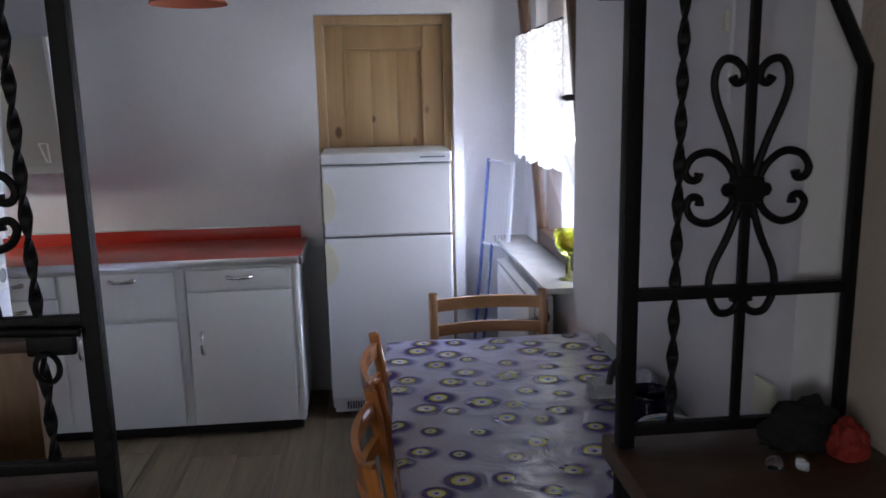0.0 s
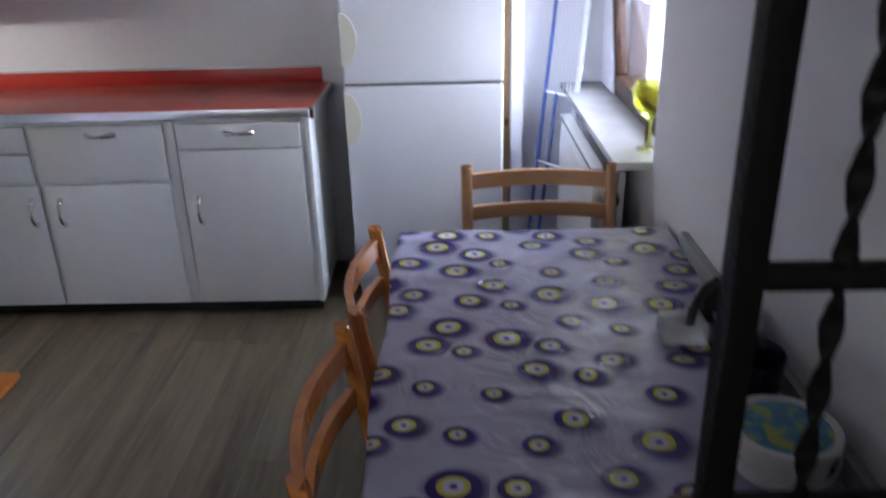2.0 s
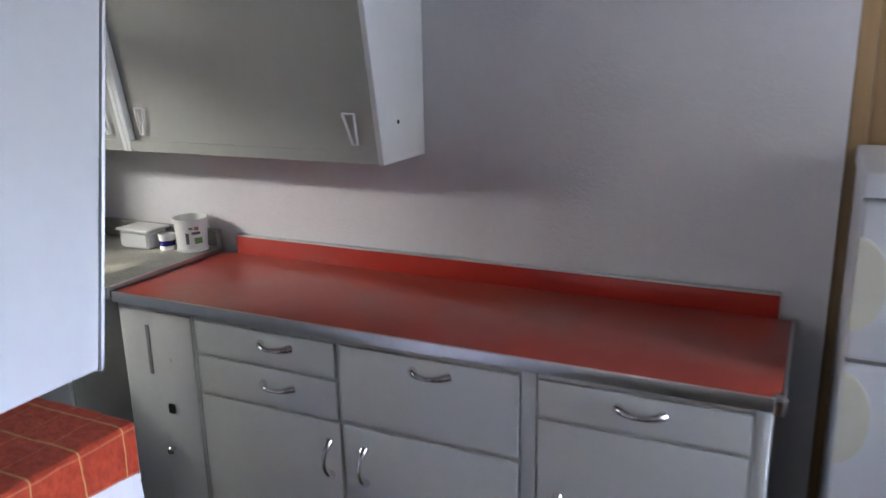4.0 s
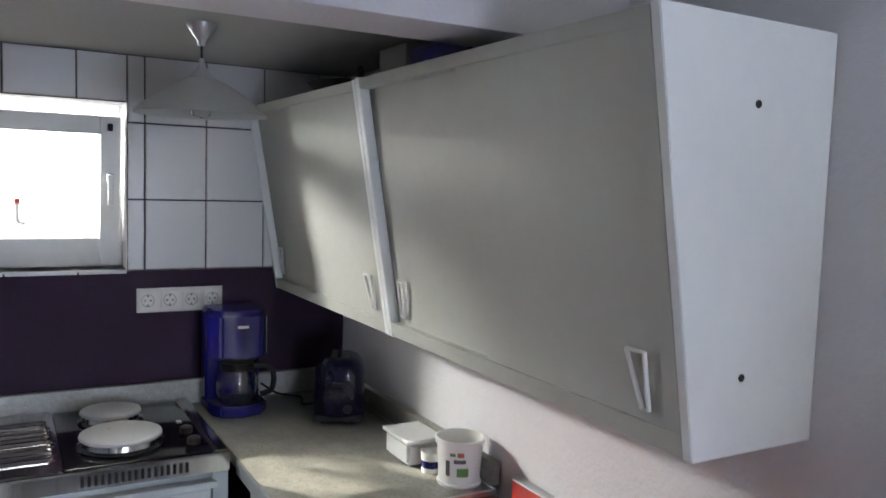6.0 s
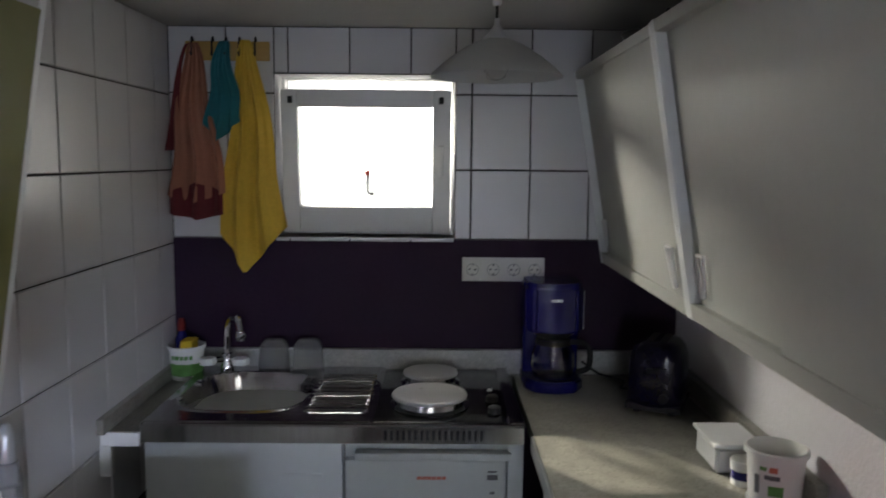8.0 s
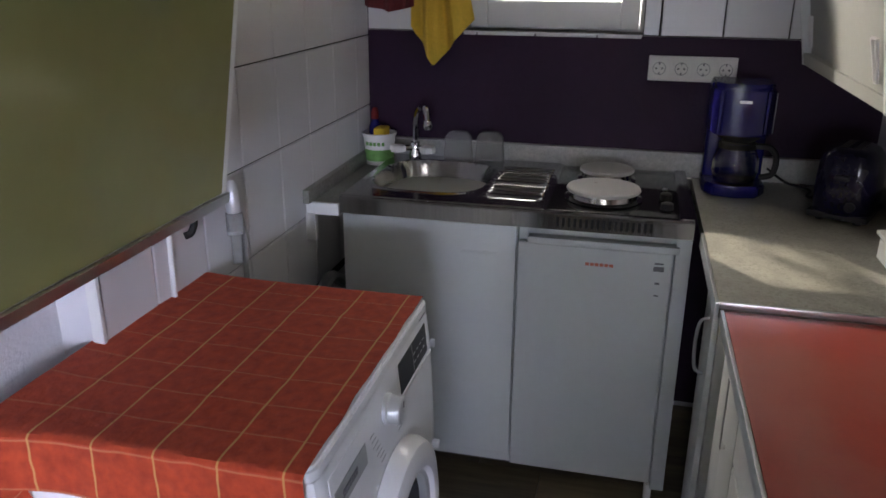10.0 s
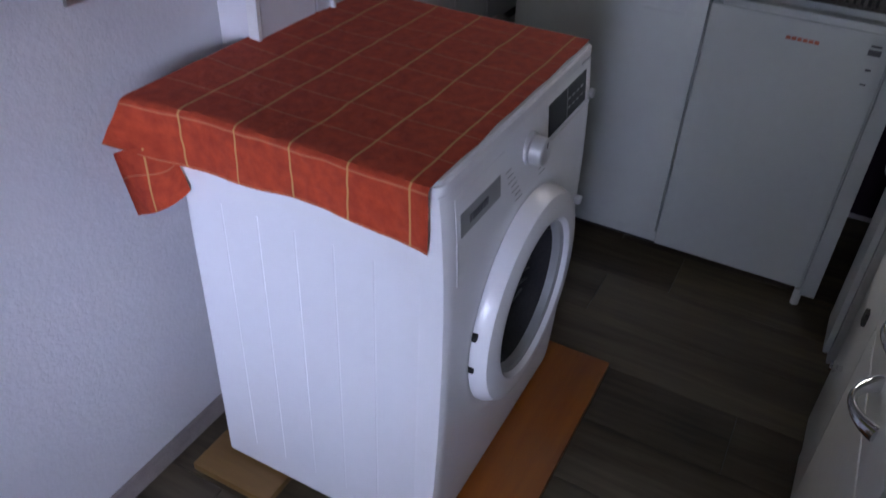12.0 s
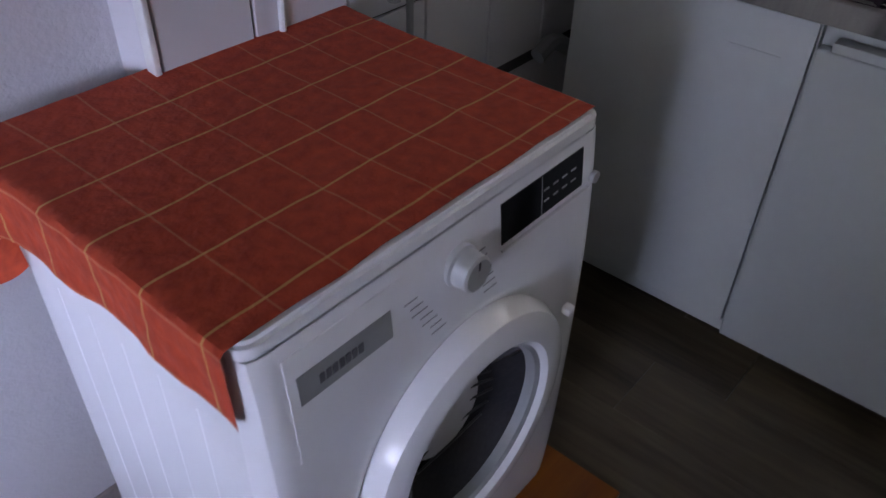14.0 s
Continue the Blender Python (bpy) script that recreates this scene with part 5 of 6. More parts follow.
gb = single("glass_goblet", lathe([(0.001, 0.778), (0.038, 0.778), (0.037, 0.784), (0.012, 0.792), (0.009, 0.82), (0.013, 0.835), (0.009, 0.85), (0.012, 0.885), (0.035, 0.90), (0.056, 0.93), (0.060, 0.965), (0.056, 1.0), (0.053, 1.0), (0.056, 0.965), (0.052, 0.932), (0.03, 0.905), (0.001, 0.897)], (4.145, -0.90, 0), 36),
            OLIVEGLASS, "olive-green glass goblet on the window sill", "goblet")
for k in range(16):
    a = 2 * math.pi * k / 16
    part("bead", lathe([(0.001, -0.006), (0.005, -0.003), (0.005, 0.003), (0.001, 0.006)], (4.145 + 0.0605 * math.cos(a), -0.90 + 0.0605 * math.sin(a), 0.975 + 0.008 * (k % 2)), 8), OLIVEGLASS, gb)

single("trim", box(4.107, 4.129, -2.68, -1.46, 0.60, 0.715, 0.004), GREYPL, "grey rail on the wall beside the table", "rail", "structure")

# fuse box door and small wall plate
fb = thing("fuse_box", (4.12, -2.24, 1.537), "white fuse box door flush in the wall", "fuse box")
part("door", box(4.117, 4.128, -2.385, -2.10, 1.537, 1.98, 0.003), WALL, fb)
part("catch", box(4.108, 4.118, -2.375, -2.355, 1.70, 1.745, 0.003), FRGRIP, fb)
single("wall_switch", box(4.115, 4.129, -2.655, -2.575, 0.88, 0.96, 0.005), FRGRIP, "yellowed switch on the wall", "switch")

# ---------------------------------------------------------------- on the table
TT = TZ + 0.012
tub = thing("round_tub", (4.015, -2.39, TT), "white round tub with a blue and green lid", "tub")
part("body", lathe([(0.001, TT), (0.070, TT), (0.079, TT + 0.066)], (4.015, -2.39, 0), 36), PLASTIC, tub)
ld = part("rim", lathe([(0.079, TT + 0.066), (0.085, TT + 0.066), (0.085, TT + 0.078), (0.078, TT + 0.08), (0.076, TT + 0.074), (0.001, TT + 0.074)], (4.015, -2.39, 0), 36), PLASTIC, tub)
part("lid_print", lathe([(0.001, TT + 0.0755), (0.072, TT + 0.0755)], (4.015, -2.39, 0), 36), LIDC, ld)
part("bail", tube([(4.015 - 0.086 * math.cos(a), -2.39 - 0.086 * math.sin(a), TT + 0.06 - 0.04 * math.sin(a)) for a in [k * math.pi / 12 for k in range(13)]], 0.002, 6), PLASTIC, tub)
single("purple_jar", lathe([(0.001, TT), (0.055, TT), (0.062, TT + 0.09), (0.060, TT + 0.095), (0.056, TT + 0.09), (0.05, TT + 0.01), (0.001, TT + 0.008)], (4.03, -2.19, 0), 28), NAVY, "dark purple open plastic pot on the table", "pot")


def crumple(cx, cy, cz, rx, ry, rz, seed, amp=0.45):
    bm = bmesh.new()
    bmesh.ops.create_icosphere(bm, subdivisions=4, radius=1)
    for v in bm.verts:
        n = 1 + amp * noise.noise(v.co * 1.7 + Vector((seed, 0, 0))) + 0.4 * amp * noise.noise(v.co * 4.5 + Vector((0, seed, 0)))
        p = v.co * n
        v.co = Vector((cx + p.x * rx, cy + p.y * ry, cz + max(0, p.z + 0.55) * rz))
    return bm


single("plastic_bag", crumple(4.07, -2.05, TT, 0.04, 0.075, 0.055, 3, 0.6), FOIL, "crumpled clear plastic bag on the table", "bag")
bx = thing("clear_box", (3.975, -1.96, TT), "small clear plastic box with a black handle on the table", "box")
part("body", box(3.93, 4.02, -2.01, -1.93, TT, TT + 0.045, 0.006), CLEARPL, bx)
part("handle", tube(spline([(3.98, -2.0, TT + 0.045), (3.99, -1.99, TT + 0.085), (4.02, -1.95, TT + 0.095), (4.06, -1.90, TT + 0.09)], 5), 0.013, 8, flat=0.6), BLACK, bx)
part("black_case", crumple(4.065, -1.88, TT, 0.035, 0.05, 0.05, 8, 0.3), BLACKCLOTH, bx)

# on the parapet
PT = 0.909
single("black_cloth", crumple(4.085, -2.815, PT, 0.075, 0.040, 0.058, 11, 0.5), BLACKCLOTH, "black folded cloth on the wooden parapet", "cloth")
single("red_cloth", crumple(4.145, -2.875, PT, 0.034, 0.034, 0.044, 15, 0.4), REDCLOTH, "red and black cloth pouch on the parapet", "pouch")
single("glass_ball", crumple(3.992, -2.90, PT, 0.015, 0.015, 0.015, 2, 0.1), GLASS, "small clear glass ornament on the parapet", "ornament")
single("glass_ball", crumple(4.04, -2.905, PT, 0.010, 0.014, 0.009, 5, 0.3), GLASS, "small clear glass ornament on the parapet", "ornament")

# ---------------------------------------------------------------- lamps
lp = thing("pendant_lamp", (0.672, -0.66, 1.77), "frosted glass pendant lamp, unlit, over the hob", "lamp")
C = (0.672, -0.66, 0)
part("canopy", lathe([(0.036, NICHE_Z - 0.001), (0.036, NICHE_Z - 0.008), (0.028, NICHE_Z - 0.022), (0.012, NICHE_Z - 0.042), (0.009, NICHE_Z - 0.055), (0.001, NICHE_Z - 0.056)], C, 24), SILVER, lp)
part("cord", tube([(0.672, -0.66, NICHE_Z - 0.05), (0.672, -0.66, 1.895)], 0.003), BLACK, lp)
part("socket_cone", lathe([(0.006, 1.91), (0.007, 1.895), (0.018, 1.878), (0.036, 1.862), (0.034, 1.860)], C, 24), SILVER, lp)
part("shade", lathe([(0.034, 1.862), (0.07, 1.845), (0.105, 1.822), (0.135, 1.798), (0.156, 1.778), (0.158, 1.774), (0.153, 1.776), (0.132, 1.794), (0.10, 1.818), (0.068, 1.84), (0.034, 1.857)], C, 48), FROST, lp, "frosted glass shade")
part("bulb", lathe([(0.012, 1.85), (0.014, 1.83), (0.026, 1.805), (0.028, 1.79), (0.02, 1.772), (0.001, 1.766)], C, 24), GLASS, lp)

ol = thing("pendant_lamp", (2.70, -1.2, 1.90), "salmon-red glass pendant lamp, unlit", "lamp")
C = (2.70, -1.2, 0)
part("shade", lathe([(0.03, 2.02), (0.06, 2.0), (0.10, 1.955), (0.128, 1.912), (0.135, 1.902), (0.131, 1.904), (0.098, 1.95), (0.058, 1.994), (0.03, 2.014)], C, 40), SALMON, ol)
part("cord", tube([(2.70, -1.2, 2.01), (2.70, -1.2, CEIL_Z - 0.01)], 0.003), BLACK, ol)
part("canopy", lathe([(0.04, CEIL_Z - 0.001), (0.038, CEIL_Z - 0.015), (0.01, CEIL_Z - 0.035), (0.001, CEIL_Z - 0.036)], C, 20), PLASTIC, ol)

# ---------------------------------------------------------------- sockets
sk = thing("socket_strip", (0.01, -0.585, 1.172), "white four-gang socket strip on the purple wall", "socket")
part("frame", box(0.003, 0.012, -0.715, -0.444, 1.181, 1.260, 0.003), SOCKET, sk)
for k in range(4):
    yc = -0.6815 + 0.0680 * k
    ins = part("insert", box(0.010, 0.0155, yc - 0.028, yc + 0.028, 1.1925, 1.2485, 0.003), SOCKET, sk)
    part("recess", lathe([(0.0195, 0.0158), (0.0205, 0.0168), (0.0185, 0.0168), (0.0178, 0.0130), (0.001, 0.0130)], (0, yc, 1.2205), 24, "x"), SOCKIN, ins)
    for dy in (-0.009, 0.009):
        part("contact_hole", lathe([(0.001, 0.0162), (0.0032, 0.0162)], (0, yc + dy, 1.2205), 10, "x"), BLACK, ins)
    part("earth_clip", box(0.0155, 0.0172, yc - 0.002, yc + 0.002, 1.2005, 1.2085), INK, ins)
    part("earth_clip", box(0.0155, 0.0172, yc - 0.002, yc + 0.002, 1.2325, 1.2405), INK, ins)
sw = thing("switch_plate", (2.231, -1.828, 1.05), "white light switch above a socket on the wall end", "switch")
part("frame", box(2.226, 2.235, -1.847, -1.766, 1.042, 1.214, 0.006, 3), SOCKET, sw)
part("rocker", prism([(2.235, 1.138), (2.240, 1.140), (2.243, 1.198), (2.235, 1.200)], "y", -1.834, -1.779, 0.0015), SOCKET, sw)
ins = part("socket_insert", box(2.234, 2.240, -1.835, -1.778, 1.059, 1.119, 0.004), SOCKET, sw)
part("recess", lathe([(0.0205, 0.0142), (0.0215, 0.0152), (0.019, 0.0152), (0.018, 0.0132), (0.001, 0.0132)], (2.227, -1.8065, 1.089), 24, "x"), SOCKIN, ins)

# ---------------------------------------------------------------- towels on the peg rail
pr = thing("peg_rail", (0.02, -1.468, 1.885), "yellow pine peg rail with hooks on the tiles", "peg rail")
part("board", box(0.011, 0.028, -1.602, -1.335, 1.885, 1.945, 0.004), RACKWOOD, pr)
for yy in (-1.575, -1.51, -1.468, -1.425, -1.375):
    part("hook", tube(spline([(0.028, yy, 1.945), (0.04, yy, 1.955), (0.05, yy, 1.93), (0.05, yy, 1.90), (0.062, yy, 1.905)], 4), 0.003, 6), BLACK, pr)


def towel(name, y, z_top, z_bot, w, material, label, seed, lean=0.0, point=0.0):
    """Hung by one gathered point, opening into folds."""
    tw = thing(name, (0.05, y, z_bot), label, "towel", "towels on the rail")

    def place(u, v):
        half = 0.014 + (w / 2 - 0.014) * v**0.75
        a = (u - 0.5) * 2
        f = 0.014 * math.sin(7.5 * a + seed) * (0.5 + v) + 0.007 * math.sin(15 * a + 2 * seed)
        bot = z_bot + point * abs(a + 0.25) * (1 if a > -0.25 else 1.4)
        return (0.052 + f + 0.012 * v, y + lean * v + a * half + 0.006 * math.sin(9 * v + seed), z_top + (bot - z_top) * v)

    part("cloth", sheet(36, 44, place, thick=0.003), material, tw)
    return tw


tr = towel("salmon_towel", -1.572, 1.935, 1.43, 0.19, PINK, "salmon and maroon towel hanging from the rail", 1.0, 0.01, 0.03)


def hem(u, v):
    a = (u - 0.5) * 2
    return (0.066 + 0.016 * math.sin(7.5 * a + 1.0) * 1.2, -1.565 + a * 0.088, 1.50 - 0.03 * abs(a) - v * (0.12 - 0.05 * abs(a)))


part("dark_hem", sheet(30, 10, hem, thick=0.003), MAROON, tr, "maroon band")
part("dark_edge", sheet(8, 30, lambda u, v: (0.070 + 0.008 * math.sin(6 * v), -1.575 - 0.012 - 0.075 * v**0.75 + u * 0.028 * (0.3 + v), 1.93 - 0.33 * v), thick=0.003), MAROON, tr, "maroon side band")
towel("teal_towel", -1.473, 1.94, 1.63, 0.11, TEAL, "small teal cloth hanging from the rail", 2.3, 0.0, 0.05)
towel("yellow_towel", -1.40, 1.945, 1.21, 0.21, YELLOW, "yellow towel hanging from the rail", 4.1, 0.01, 0.12)

# ---------------------------------------------------------------- round the sink
bk = thing("small_bucket", (0.10, -1.60, 0.875), "white plastic bucket holding sponge and bottle by the sink", "bucket")
part("body", lathe([(0.001, 0.875), (0.046, 0.875), (0.056, 0.975), (0.060, 0.976), (0.060, 0.984), (0.054, 0.984), (0.052, 0.97), (0.044, 0.885), (0.001, 0.882)], (0.105, -1.598, 0), 30), PLASTIC, bk)
part("label", lathe([(0.0486, 0.89), (0.0525, 0.93)], (0.105, -1.598, 0), 30), GREENINK, bk)
for k in range(5):
    a = radians(-30 + 15 * k)
    part("label_print", box(0.105 + 0.0545 * math.cos(a) - 0.002, 0.105 + 0.0545 * math.cos(a) + 0.001, -1.598 + 0.0545 * math.sin(a) - 0.005, -1.598 + 0.0545 * math.sin(a) + 0.005, 0.945, 0.957), GREENINK, bk)
single("sponge", box(0.085, 0.15, -1.605, -1.565, 0.965, 1.005, 0.006), SPONGE, "yellow sponge standing in the bucket", "sponge")
bo = thing("detergent_bottle", (0.09, -1.625, 0.885), "blue detergent bottle with a red cap", "bottle")
part("body", lathe([(0.001, 0.886), (0.022, 0.886), (0.022, 1.00), (0.012, 1.02), (0.010, 1.03), (0.001, 1.03)], (0.088, -1.618, 0), 18), BLUE, bo)
part("cap", lathe([(0.012, 1.026), (0.012, 1.05), (0.007, 1.065), (0.001, 1.066)], (0.088, -1.618, 0), 16), REDCLOTH, bo)
for yy, h in ((-1.325, 0.095), (-1.215, 0.098)):
    single("clear_container", prism([(yy - 0.05, 0.899), (yy + 0.05, 0.899), (yy + 0.044, 0.899 + h - 0.02), (yy + 0.03, 0.899 + h), (yy - 0.03, 0.899 + h), (yy - 0.044, 0.899 + h - 0.02)], "x", 0.052, 0.085, 0.004), CLEARPL, "clear plastic container upturned behind the sink", "container", group="clear containers")

# ---------------------------------------------------------------- corner worktop things
WT = 0.873
TOAST, TOAST_TURN = (0.352, -0.152, WT), -25
cm = thing("coffee_maker", (0.16, -0.435, WT), "dark blue filter coffee maker with glass jug", "coffee maker")
part("base", prism([(0.062, -0.525), (0.20, -0.525), (0.245, -0.50), (0.262, -0.435), (0.245, -0.37), (0.20, -0.345), (0.062, -0.345)], "z", WT, WT + 0.036, 0.006), BLUE, cm)
part("column", box(0.058, 0.125, -0.523, -0.347, WT + 0.03, 1.20, 0.012, 3), BLUE, cm)
part("head", prism([(0.06, -0.525), (0.19, -0.525), (0.23, -0.50), (0.245, -0.435), (0.23, -0.37), (0.19, -0.345), (0.06, -0.345)], "z", 1.055, 1.196, 0.008), BLUE, cm)
part("lid", prism([(0.065, -0.52), (0.19, -0.52), (0.225, -0.495), (0.238, -0.435), (0.225, -0.375), (0.19, -0.35), (0.065, -0.35)], "z", 1.196, 1.208, 0.004), BLUE, cm)
part("water_gauge", box(0.15, 0.185, -0.346, -0.341, 1.06, 1.18, 0.002), GREYPL, cm)
part("filter_cone", lathe([(0.065, 1.056), (0.06, 1.045), (0.045, 1.035), (0.001, 1.034)], (0.178, -0.435, 0), 24), BLACK, cm)
jug = part("jug", lathe([(0.001, WT + 0.038), (0.058, WT + 0.038), (0.068, WT + 0.07), (0.066, WT + 0.11), (0.052, WT + 0.145), (0.052, WT + 0.155), (0.049, WT + 0.155), (0.049, WT + 0.145), (0.062, WT + 0.11), (0.064, WT + 0.07), (0.054, WT + 0.042), (0.001, WT + 0.042)], (0.18, -0.435, 0), 32), GLASS, cm, "clear glass jug")
part("jug_band", lathe([(0.0535, WT + 0.14), (0.0545, WT + 0.14), (0.0545, WT + 0.156), (0.0535, WT + 0.156)], (0.18, -0.435, 0), 32), BLACK, jug)
part("jug_handle", tube(spline([(0.195, -0.385, WT + 0.15), (0.205, -0.345, WT + 0.148), (0.208, -0.325, WT + 0.12), (0.206, -0.33, WT + 0.07), (0.20, -0.365, WT + 0.055)], 6), 0.009, 8), BLACK, jug)
part("jug_lid", lathe([(0.05, WT + 0.156), (0.048, WT + 0.162), (0.001, WT + 0.163)], (0.18, -0.435, 0), 24), BLACK, jug)
part("hotplate", lathe([(0.001, WT + 0.0375), (0.06, WT + 0.0375)], (0.18, -0.435, 0), 24), BLACK, cm)
part("badge", box(0.2445, 0.2465, -0.452, -0.418, 1.155, 1.163), SILVER, cm)

ts = thing("toaster", TOAST, "glossy dark navy toaster in the corner", "toaster")
TURN = pose(TOAST[0], TOAST[1], WT, 0, 0, TOAST_TURN)


def turned(bm):
    bmesh.ops.transform(bm, matrix=TURN, verts=bm.verts)
    return bm




def toaster_body():
    """A rounded block that narrows to a domed top."""
    levels = ((0.012, 0.90), (0.022, 0.97), (0.06, 1.0), (0.12, 0.985), (0.155, 0.95), (0.178, 0.87), (0.192, 0.74), (0.199, 0.55), (0.201, 0.3))
    bm, rings = bmesh.new(), []
    for z, k in levels:
        ring = []
        for i in range(40):
            a = 2 * math.pi * i / 40
            c, s = math.cos(a), math.sin(a)
            e = 2 / 3.4
            ring.append(bm.verts.new((0.100 * (k if k > 0.9 else 0.35 + 0.65 * k) * math.copysign(abs(c) ** e, c), 0.080 * k * math.copysign(abs(s) ** e, s), z)))
        rings.append(ring)
    for p, q in zip(rings, rings[1:]):
        for i in range(40):
            bm.faces.new((p[i], p[(i + 1) % 40], q[(i + 1) % 40], q[i]))
    bm.faces.new(rings[0][::-1])
    bm.faces.new(rings[-1])
    return bm


part("body", turned(toaster_body()), NAVY, ts)
part("skirt", turned(box(-0.097, 0.097, -0.078, 0.078, 0.008, 0.026, 0.006)), BLACK, ts)
for yy in (-0.028, 0.008):
    part("slot", turned(box(-0.060, 0.060, yy, yy + 0.020, 0.188, 0.2015)), BLACK, ts)
part("lever", turned(box(0.094, 0.112, -0.018, 0.018, 0.120, 0.134, 0.004)), BLACK, ts)
part("dial", turned(lathe([(0.014, 0.0), (0.014, 0.010), (0.001, 0.011)], (0.094, 0.03, 0.05), 16, "x")), BLACK, ts)
for xx in (-0.075, 0.075):
    for yy in (-0.045, 0.05):
        part("foot", turned(lathe([(0.01, 0), (0.01, 0.014)], (xx, yy, 0), 10, closed=True)), BLACK, ts)
part("cord", tube(spline([(0.25, -0.17, WT + 0.02), (0.20, -0.22, WT + 0.006), (0.12, -0.20, WT + 0.006), (0.06, -0.26, WT + 0.01), (0.05, -0.32, WT + 0.05)], 6), 0.004, 6), BLACK, ts)

fc = thing("food_container", (0.79, -0.115, WT), "clear plastic box with a lid on the worktop", "container")
part("body", prism([(0.715, -0.16), (0.855, -0.16), (0.855, -0.06), (0.715, -0.06)], "z", WT, WT + 0.062, 0.008), TUB, fc)
part("lid", box(0.708, 0.862, -0.167, -0.053, WT + 0.062, WT + 0.072, 0.004), TUB, fc)
cp = thing("small_cup", (0.905, -0.115, WT), "small white and blue cup on the worktop", "cup")
part("body", lathe([(0.001, WT), (0.026, WT), (0.030, WT + 0.055), (0.027, WT + 0.055), (0.024, WT + 0.006), (0.001, WT + 0.005)], (0.905, -0.115, 0), 24), PLASTIC, cp)
part("band", lathe([(0.0275, WT + 0.014), (0.0292, WT + 0.034)], (0.905, -0.115, 0), 24), BLUE, cp)
tb2 = thing("yoghurt_bucket", (0.995, -0.085, WT), "white plastic food bucket with printed label", "bucket")
part("body", lathe([(0.001, WT), (0.052, WT), (0.058, WT + 0.106), (0.064, WT + 0.107), (0.064, WT + 0.117), (0.059, WT + 0.119), (0.056, WT + 0.105), (0.05, WT + 0.008), (0.001, WT + 0.006)], (0.995, -0.085, 0), 36), PLASTIC, tb2)
part("foot_rim", lathe([(0.056, WT), (0.057, WT + 0.006), (0.052, WT + 0.010)], (0.995, -0.085, 0), 36), PLASTIC, tb2)
for k, (a0, dz, hh, m, wdt) in enumerate(((-62, 0.030, 0.04, INK, 0.012), (-30, 0.064, 0.010, INK, 0.03), (-28, 0.080, 0.012, REDINK, 0.016), (-22, 0.030, 0.022, GREENINK, 0.03), (-48, 0.082, 0.008, GREENINK, 0.014))):
    bm = bmesh.new()
    vs = []
    for j in range(5):
        a = radians(a0) + (j / 4 - 0.5) * wdt / 0.056
        r0 = 0.0528 + 0.0057 * dz / 0.1
        vs.append([bm.verts.new((0.995 + (r0 + 0.0003 + 0.00005 * h * 1000) * math.cos(a), -0.085 + (r0 + 0.0003 + 0.00005 * h * 1000) * math.sin(a), WT + dz + h)) for h in (0, hh)])
    for p, q in zip(vs, vs[1:]):
        bm.faces.new((p[0], q[0], q[1], p[1]))
    part("label_print", bm, m, tb2)

# on top of the wall cabinets
pn = thing("frying_pan", (0.52, -0.2, 1.864), "dark frying pan lying on the wall cabinet", "pan")
part("pan", lathe([(0.001, 1.864), (0.11, 1.864), (0.14, 1.903), (0.137, 1.904), (0.108, 1.868), (0.001, 1.867)], (0.52, -0.19, 0), 30), BLACK, pn)
part("handle", tube([(0.64, -0.23, 1.898), (0.76, -0.28, 1.913)], 0.01, 8), BLACK, pn)
single("cardboard_box", box(0.70, 0.86, -0.20, -0.06, 1.864, 1.975, 0.003), SOCKIN, "grey box on the wall cabinet", "box")
single("blue_box", box(0.93, 1.20, -0.22, -0.05, 1.867, 1.945, 0.004), BLUE, "blue box lying on the wall cabinet", "box")

# ---------------------------------------------------------------- washing machine connections on the tiles
tv = thing("water_valve", (1.09, -1.65, 0.86), "chrome water valve with grey hose on the tiled wall", "valve")
part("valve", tube([(1.09, -1.662, 1.045), (1.09, -1.632, 1.045)], 0.012), CHROME, tv)
part("valve_body", lathe([(0.016, 0.985), (0.018, 1.0), (0.018, 1.03), (0.012, 1.055), (0.006, 1.062), (0.001, 1.063)], (1.09, -1.632, 0), 16), SILVER, tv)
part("siphon", lathe([(0.012, 0.86), (0.013, 0.93), (0.020, 0.935), (0.020, 0.985), (0.012, 0.99)], (1.09, -1.632, 0), 16), CLEARPL, tv)
part("hose", tube(spline([(1.06, -1.635, 0.975), (1.045, -1.635, 0.93), (1.04, -1.64, 0.86), (1.04, -1.64, 0.6)], 6), 0.007), GREYPL, tv)
single("wall_hook", tube(spline([(1.262, -1.664, 1.05), (1.262, -1.64, 1.045), (1.262, -1.63, 1.02), (1.27, -1.635, 0.995), (1.28, -1.645, 0.99)], 5), 0.008), BLACK, "black hook on the tiled wall", "hook")
single("wall_hose", tube(spline([(1.315, -1.658, 1.06), (1.32, -1.655, 0.98), (1.325, -1.655, 0.86), (1.325, -1.655, 0.70)], 5), 0.006), PLASTIC, "white hose running down the tiled wall", "hose")
single("drain_pipe", tube(spline([(0.30, -1.61, 0.52), (0.45, -1.61, 0.56), (0.56, -1.615, 0.62), (0.62, -1.62, 0.60)], 6), 0.02), GREYPL, "grey drain pipe beside the kitchenette", "pipe")

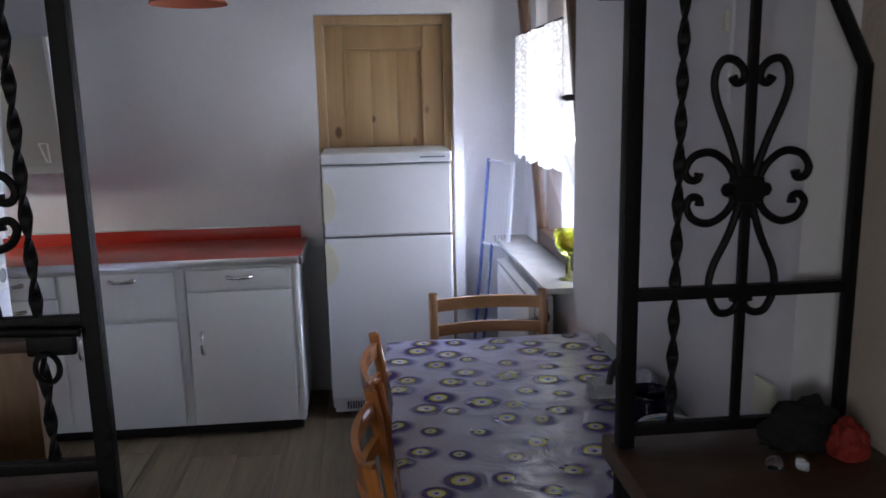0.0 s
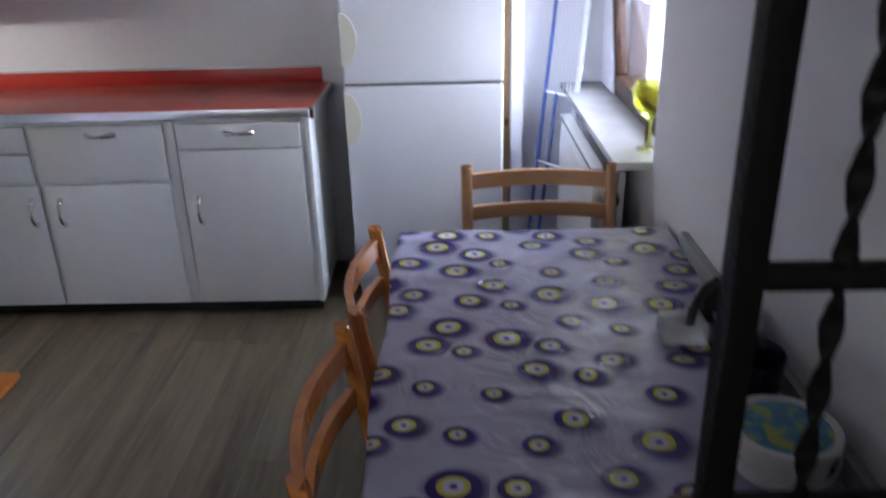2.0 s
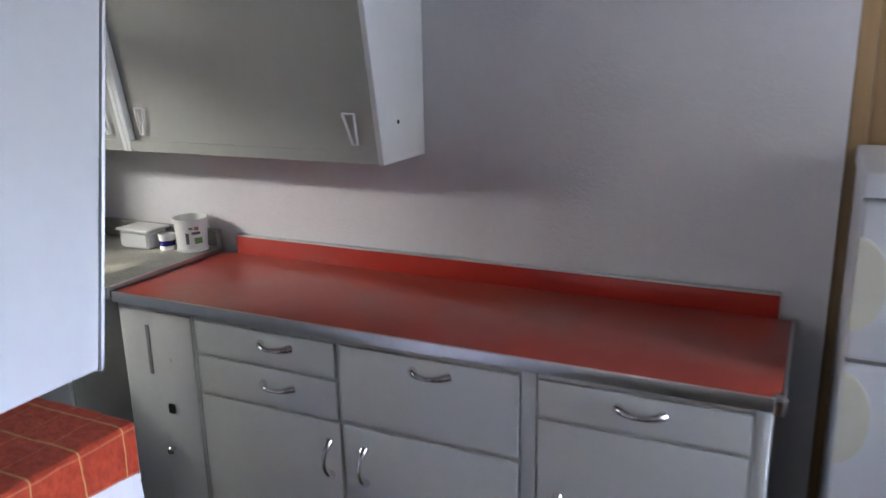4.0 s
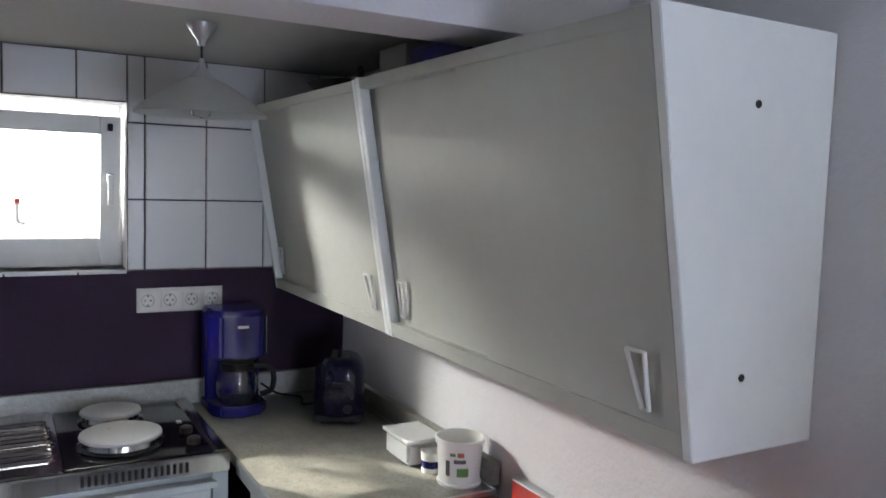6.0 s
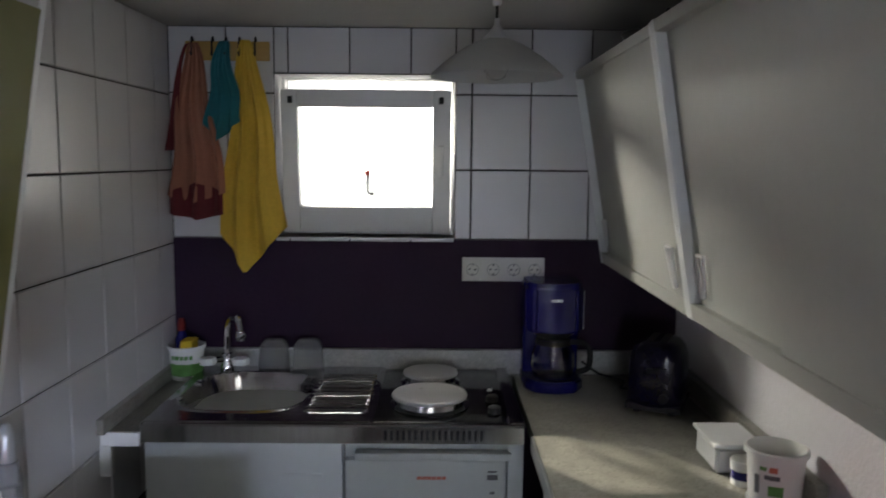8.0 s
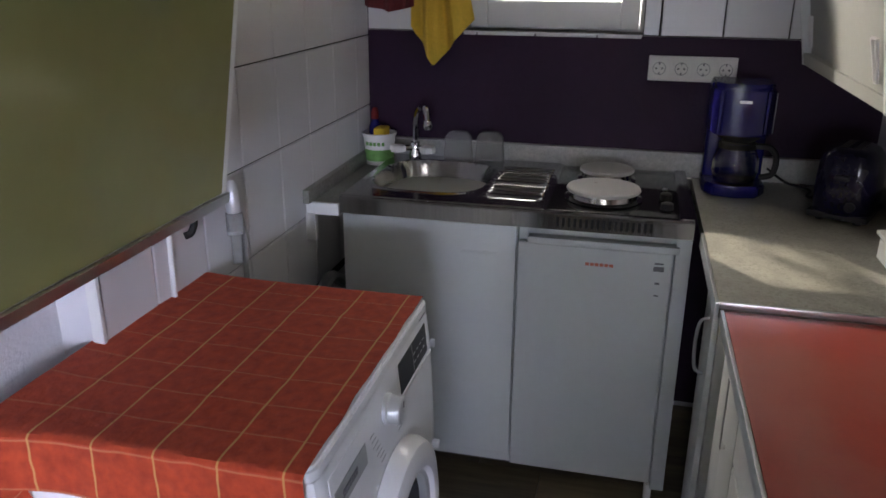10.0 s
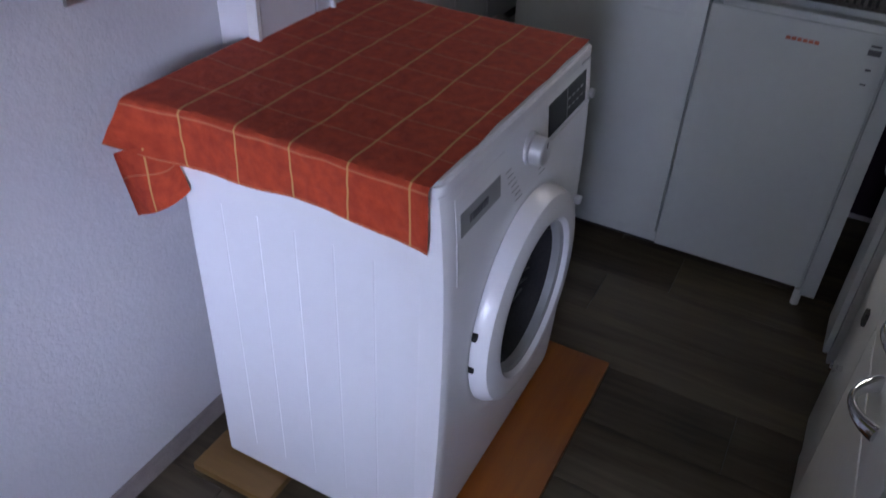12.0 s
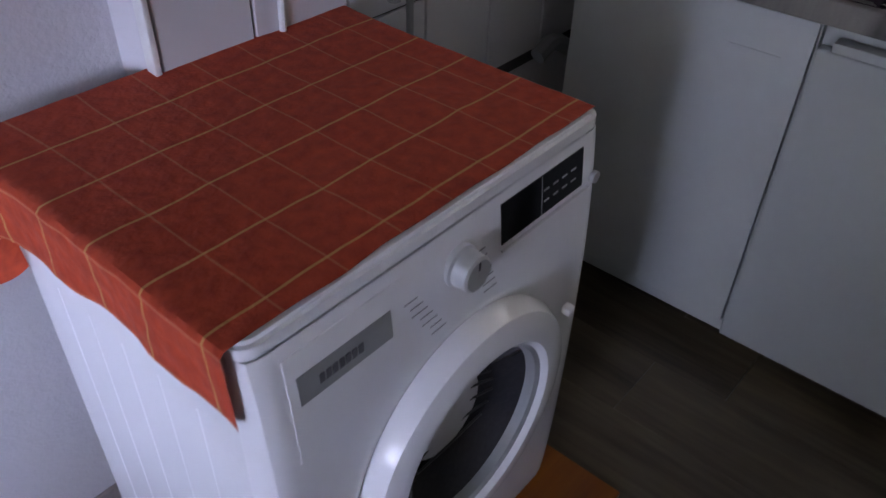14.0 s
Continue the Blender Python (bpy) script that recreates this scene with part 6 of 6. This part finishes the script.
# ---------------------------------------------------------------- tree outside that dapples the sunlight
te = thing("tree", (-4.4, -5.7, -0.5), "leafy tree outside the small window", "tree")
part("trunk", tube(spline([(-4.4, -5.7, -0.5), (-4.35, -5.7, 1.2), (-4.45, -5.6, 2.6), (-4.3, -5.5, 4.2), (-4.35, -5.4, 5.6)], 5), 0.13, 10, taper=lambda s: 1 - 0.75 * s), BARK, te)
rng = random.Random(4)
for k in range(9):
    a, h = k * 2.4, 2.6 + 0.3 * k
    part("limb", tube(spline([(-4.38, -5.55, h), (-4.38 + 0.6 * math.cos(a), -5.55 + 0.6 * math.sin(a), h + 0.35), (-4.38 + 1.3 * math.cos(a), -5.55 + 1.3 * math.sin(a), h + 0.6)], 4), 0.04, 7, taper=lambda s: 1 - 0.8 * s), BARK, te)
bm = bmesh.new()
for k in range(112):
    while True:
        p = Vector((rng.uniform(-1, 1), rng.uniform(-1, 1), rng.uniform(-1, 1)))
        if p.length < 1 and noise.noise(p * 2.6) > -0.2:
            break
    c = Vector((-4.35, -4.05, 4.75)) + Vector((p.x * 1.7, p.y * 1.9, p.z * 1.45))
    for q in range(11):
        e = Euler((rng.uniform(0, 6), rng.uniform(0, 6), rng.uniform(0, 6))).to_matrix()
        s = rng.uniform(0.06, 0.095)
        d = Vector((rng.gauss(0, 0.11), rng.gauss(0, 0.11), rng.gauss(0, 0.06)))
        vs = [bm.verts.new(c + d + e @ Vector(v) * s) for v in ((-1, 0, 0), (0, -0.5, 0.1), (1, 0, 0), (0, 0.5, 0.1))]
        bm.faces.new(vs)
cr = part("crown", bm, LEAF, te)
cr["kind"] = "stuff"

# ---------------------------------------------------------------- wall tiles and floor planks


def tile_mesh(w, h, t=0.007):
    bm = box(0, w, 0, t, 0, h)
    bmesh.ops.bevel(bm, geom=[e for e in bm.edges if all(v.co.y > t - 1e-6 for v in e.verts)], offset=0.002, segments=1, affect="EDGES")
    me = finish(bm, "tile", TILE)
    for f in me.polygons:
        f.use_smooth = False
    return me


TILES = {}


def lay_tile(parent, m, w, h):
    key = (round(w, 3), round(h, 3))
    if key not in TILES:
        TILES[key] = tile_mesh(*key)
    ob = new("tile", TILES[key])
    ob.parent = parent
    ob.matrix_parent_inverse = Matrix.Translation(-ORIGIN[parent.name])
    ob.matrix_basis = m
    ORIGIN[ob.name] = ORIGIN[parent.name]


ROWS_Z = [1.319, 1.545, 1.786, NICHE_Z]
COLS_Y = [-1.662, -1.478, -1.28, -1.083, -0.886, -0.742, -0.690, -0.4985, -0.306, -0.112, -0.004]
G = 0.005
single("wall_grout", join(join(box(0.0005, 0.003, SOUTH + 0.002, WX[0], 1.318, NICHE_Z), box(0.0005, 0.003, WX[1], -0.002, 1.318, NICHE_Z)), box(0.0005, 0.003, WX[0], WX[1], WX[3], NICHE_Z)), GROUT, "dark joints between white wall tiles", "grout", "structure")
for a, b in zip(COLS_Y, COLS_Y[1:]):
    for c0, c1 in zip(ROWS_Z, ROWS_Z[1:]):
        mid = (a + b) / 2
        if WX[0] < mid < WX[1]:
            if c1 < WX[3] + 0.05:
                continue
            c0 = WX[3] + 0.001
        lo, hi = a, b
        if mid < WX[0] and b > WX[0]:
            hi = WX[0]
        lay_tile(wall_west, pose(0.003, hi - G / 2, c0 + G / 2, 0, 0, -90), hi - lo - G, c1 - c0 - G)
lay_tile(wall_west, pose(0.003, -1.28 - G / 2, WX[3] + 0.001 + G / 2, 0, 0, -90), 0.045 - G, NICHE_Z - WX[3] - 0.001 - G)
SROWS = [0.59, 0.826, 1.062, 1.300, 1.538, 1.778, NICHE_Z]
SCOLS = [0.012, 0.145, 0.350, 0.556, 0.763, 0.972, 1.175, 1.375, 1.545]
single("wall_grout", box(0.012, 1.55, SOUTH + 0.0005, SOUTH + 0.003, 0.56, NICHE_Z), GROUT, "dark joints between white wall tiles", "grout", "structure")
for a, b in zip(SCOLS, SCOLS[1:]):
    for c0, c1 in zip(SROWS, SROWS[1:]):
        if c0 < 1.06 or a < 1.37:
            lay_tile(wall_south, pose(a + G / 2, SOUTH + 0.003, c0 + G / 2), b - a - G, c1 - c0 - G)
single("trim", box(1.547, 1.557, SOUTH - 0.01, SOUTH + 0.014, 0.0, 1.135, 0.002), PLASTIC, "white plastic tile edge strip", "trim", "structure")
single("baseboard", prism([(1.562, -1.745), (2.226, -1.745), (2.226, -1.735), (1.562, -1.735)], "z", 0, 0.055, 0.003), SKIRT, "grey stone skirting along the partition", "baseboard", "structure")

PLANK = {}
x, k = -0.25, 0
random.seed(5)
while x < 4.45:
    y = -6.6 - random.uniform(0, 1.0)
    while y < 0.42:
        ya, yb = max(y, -6.6), min(y + 1.28, 0.44)
        if yb - ya > 0.05:
            key = round(yb - ya, 2)
            if key not in PLANK:
                bm = box(0, 0.193, 0, key - 0.0015, -0.012, 0)
                bmesh.ops.bevel(bm, geom=[e for e in bm.edges if all(v.co.z > -1e-6 for v in e.verts)], offset=0.0006, segments=1, affect="EDGES")
                PLANK[key] = finish(bm, "plank", LAMINATE)
            ob = new("plank", PLANK[key])
            ob.parent = floor
            ob.matrix_parent_inverse = Matrix.Translation(-ORIGIN["floor"])
            ob.location = (x, ya, 0)
        y += 1.28
    x += 0.1945
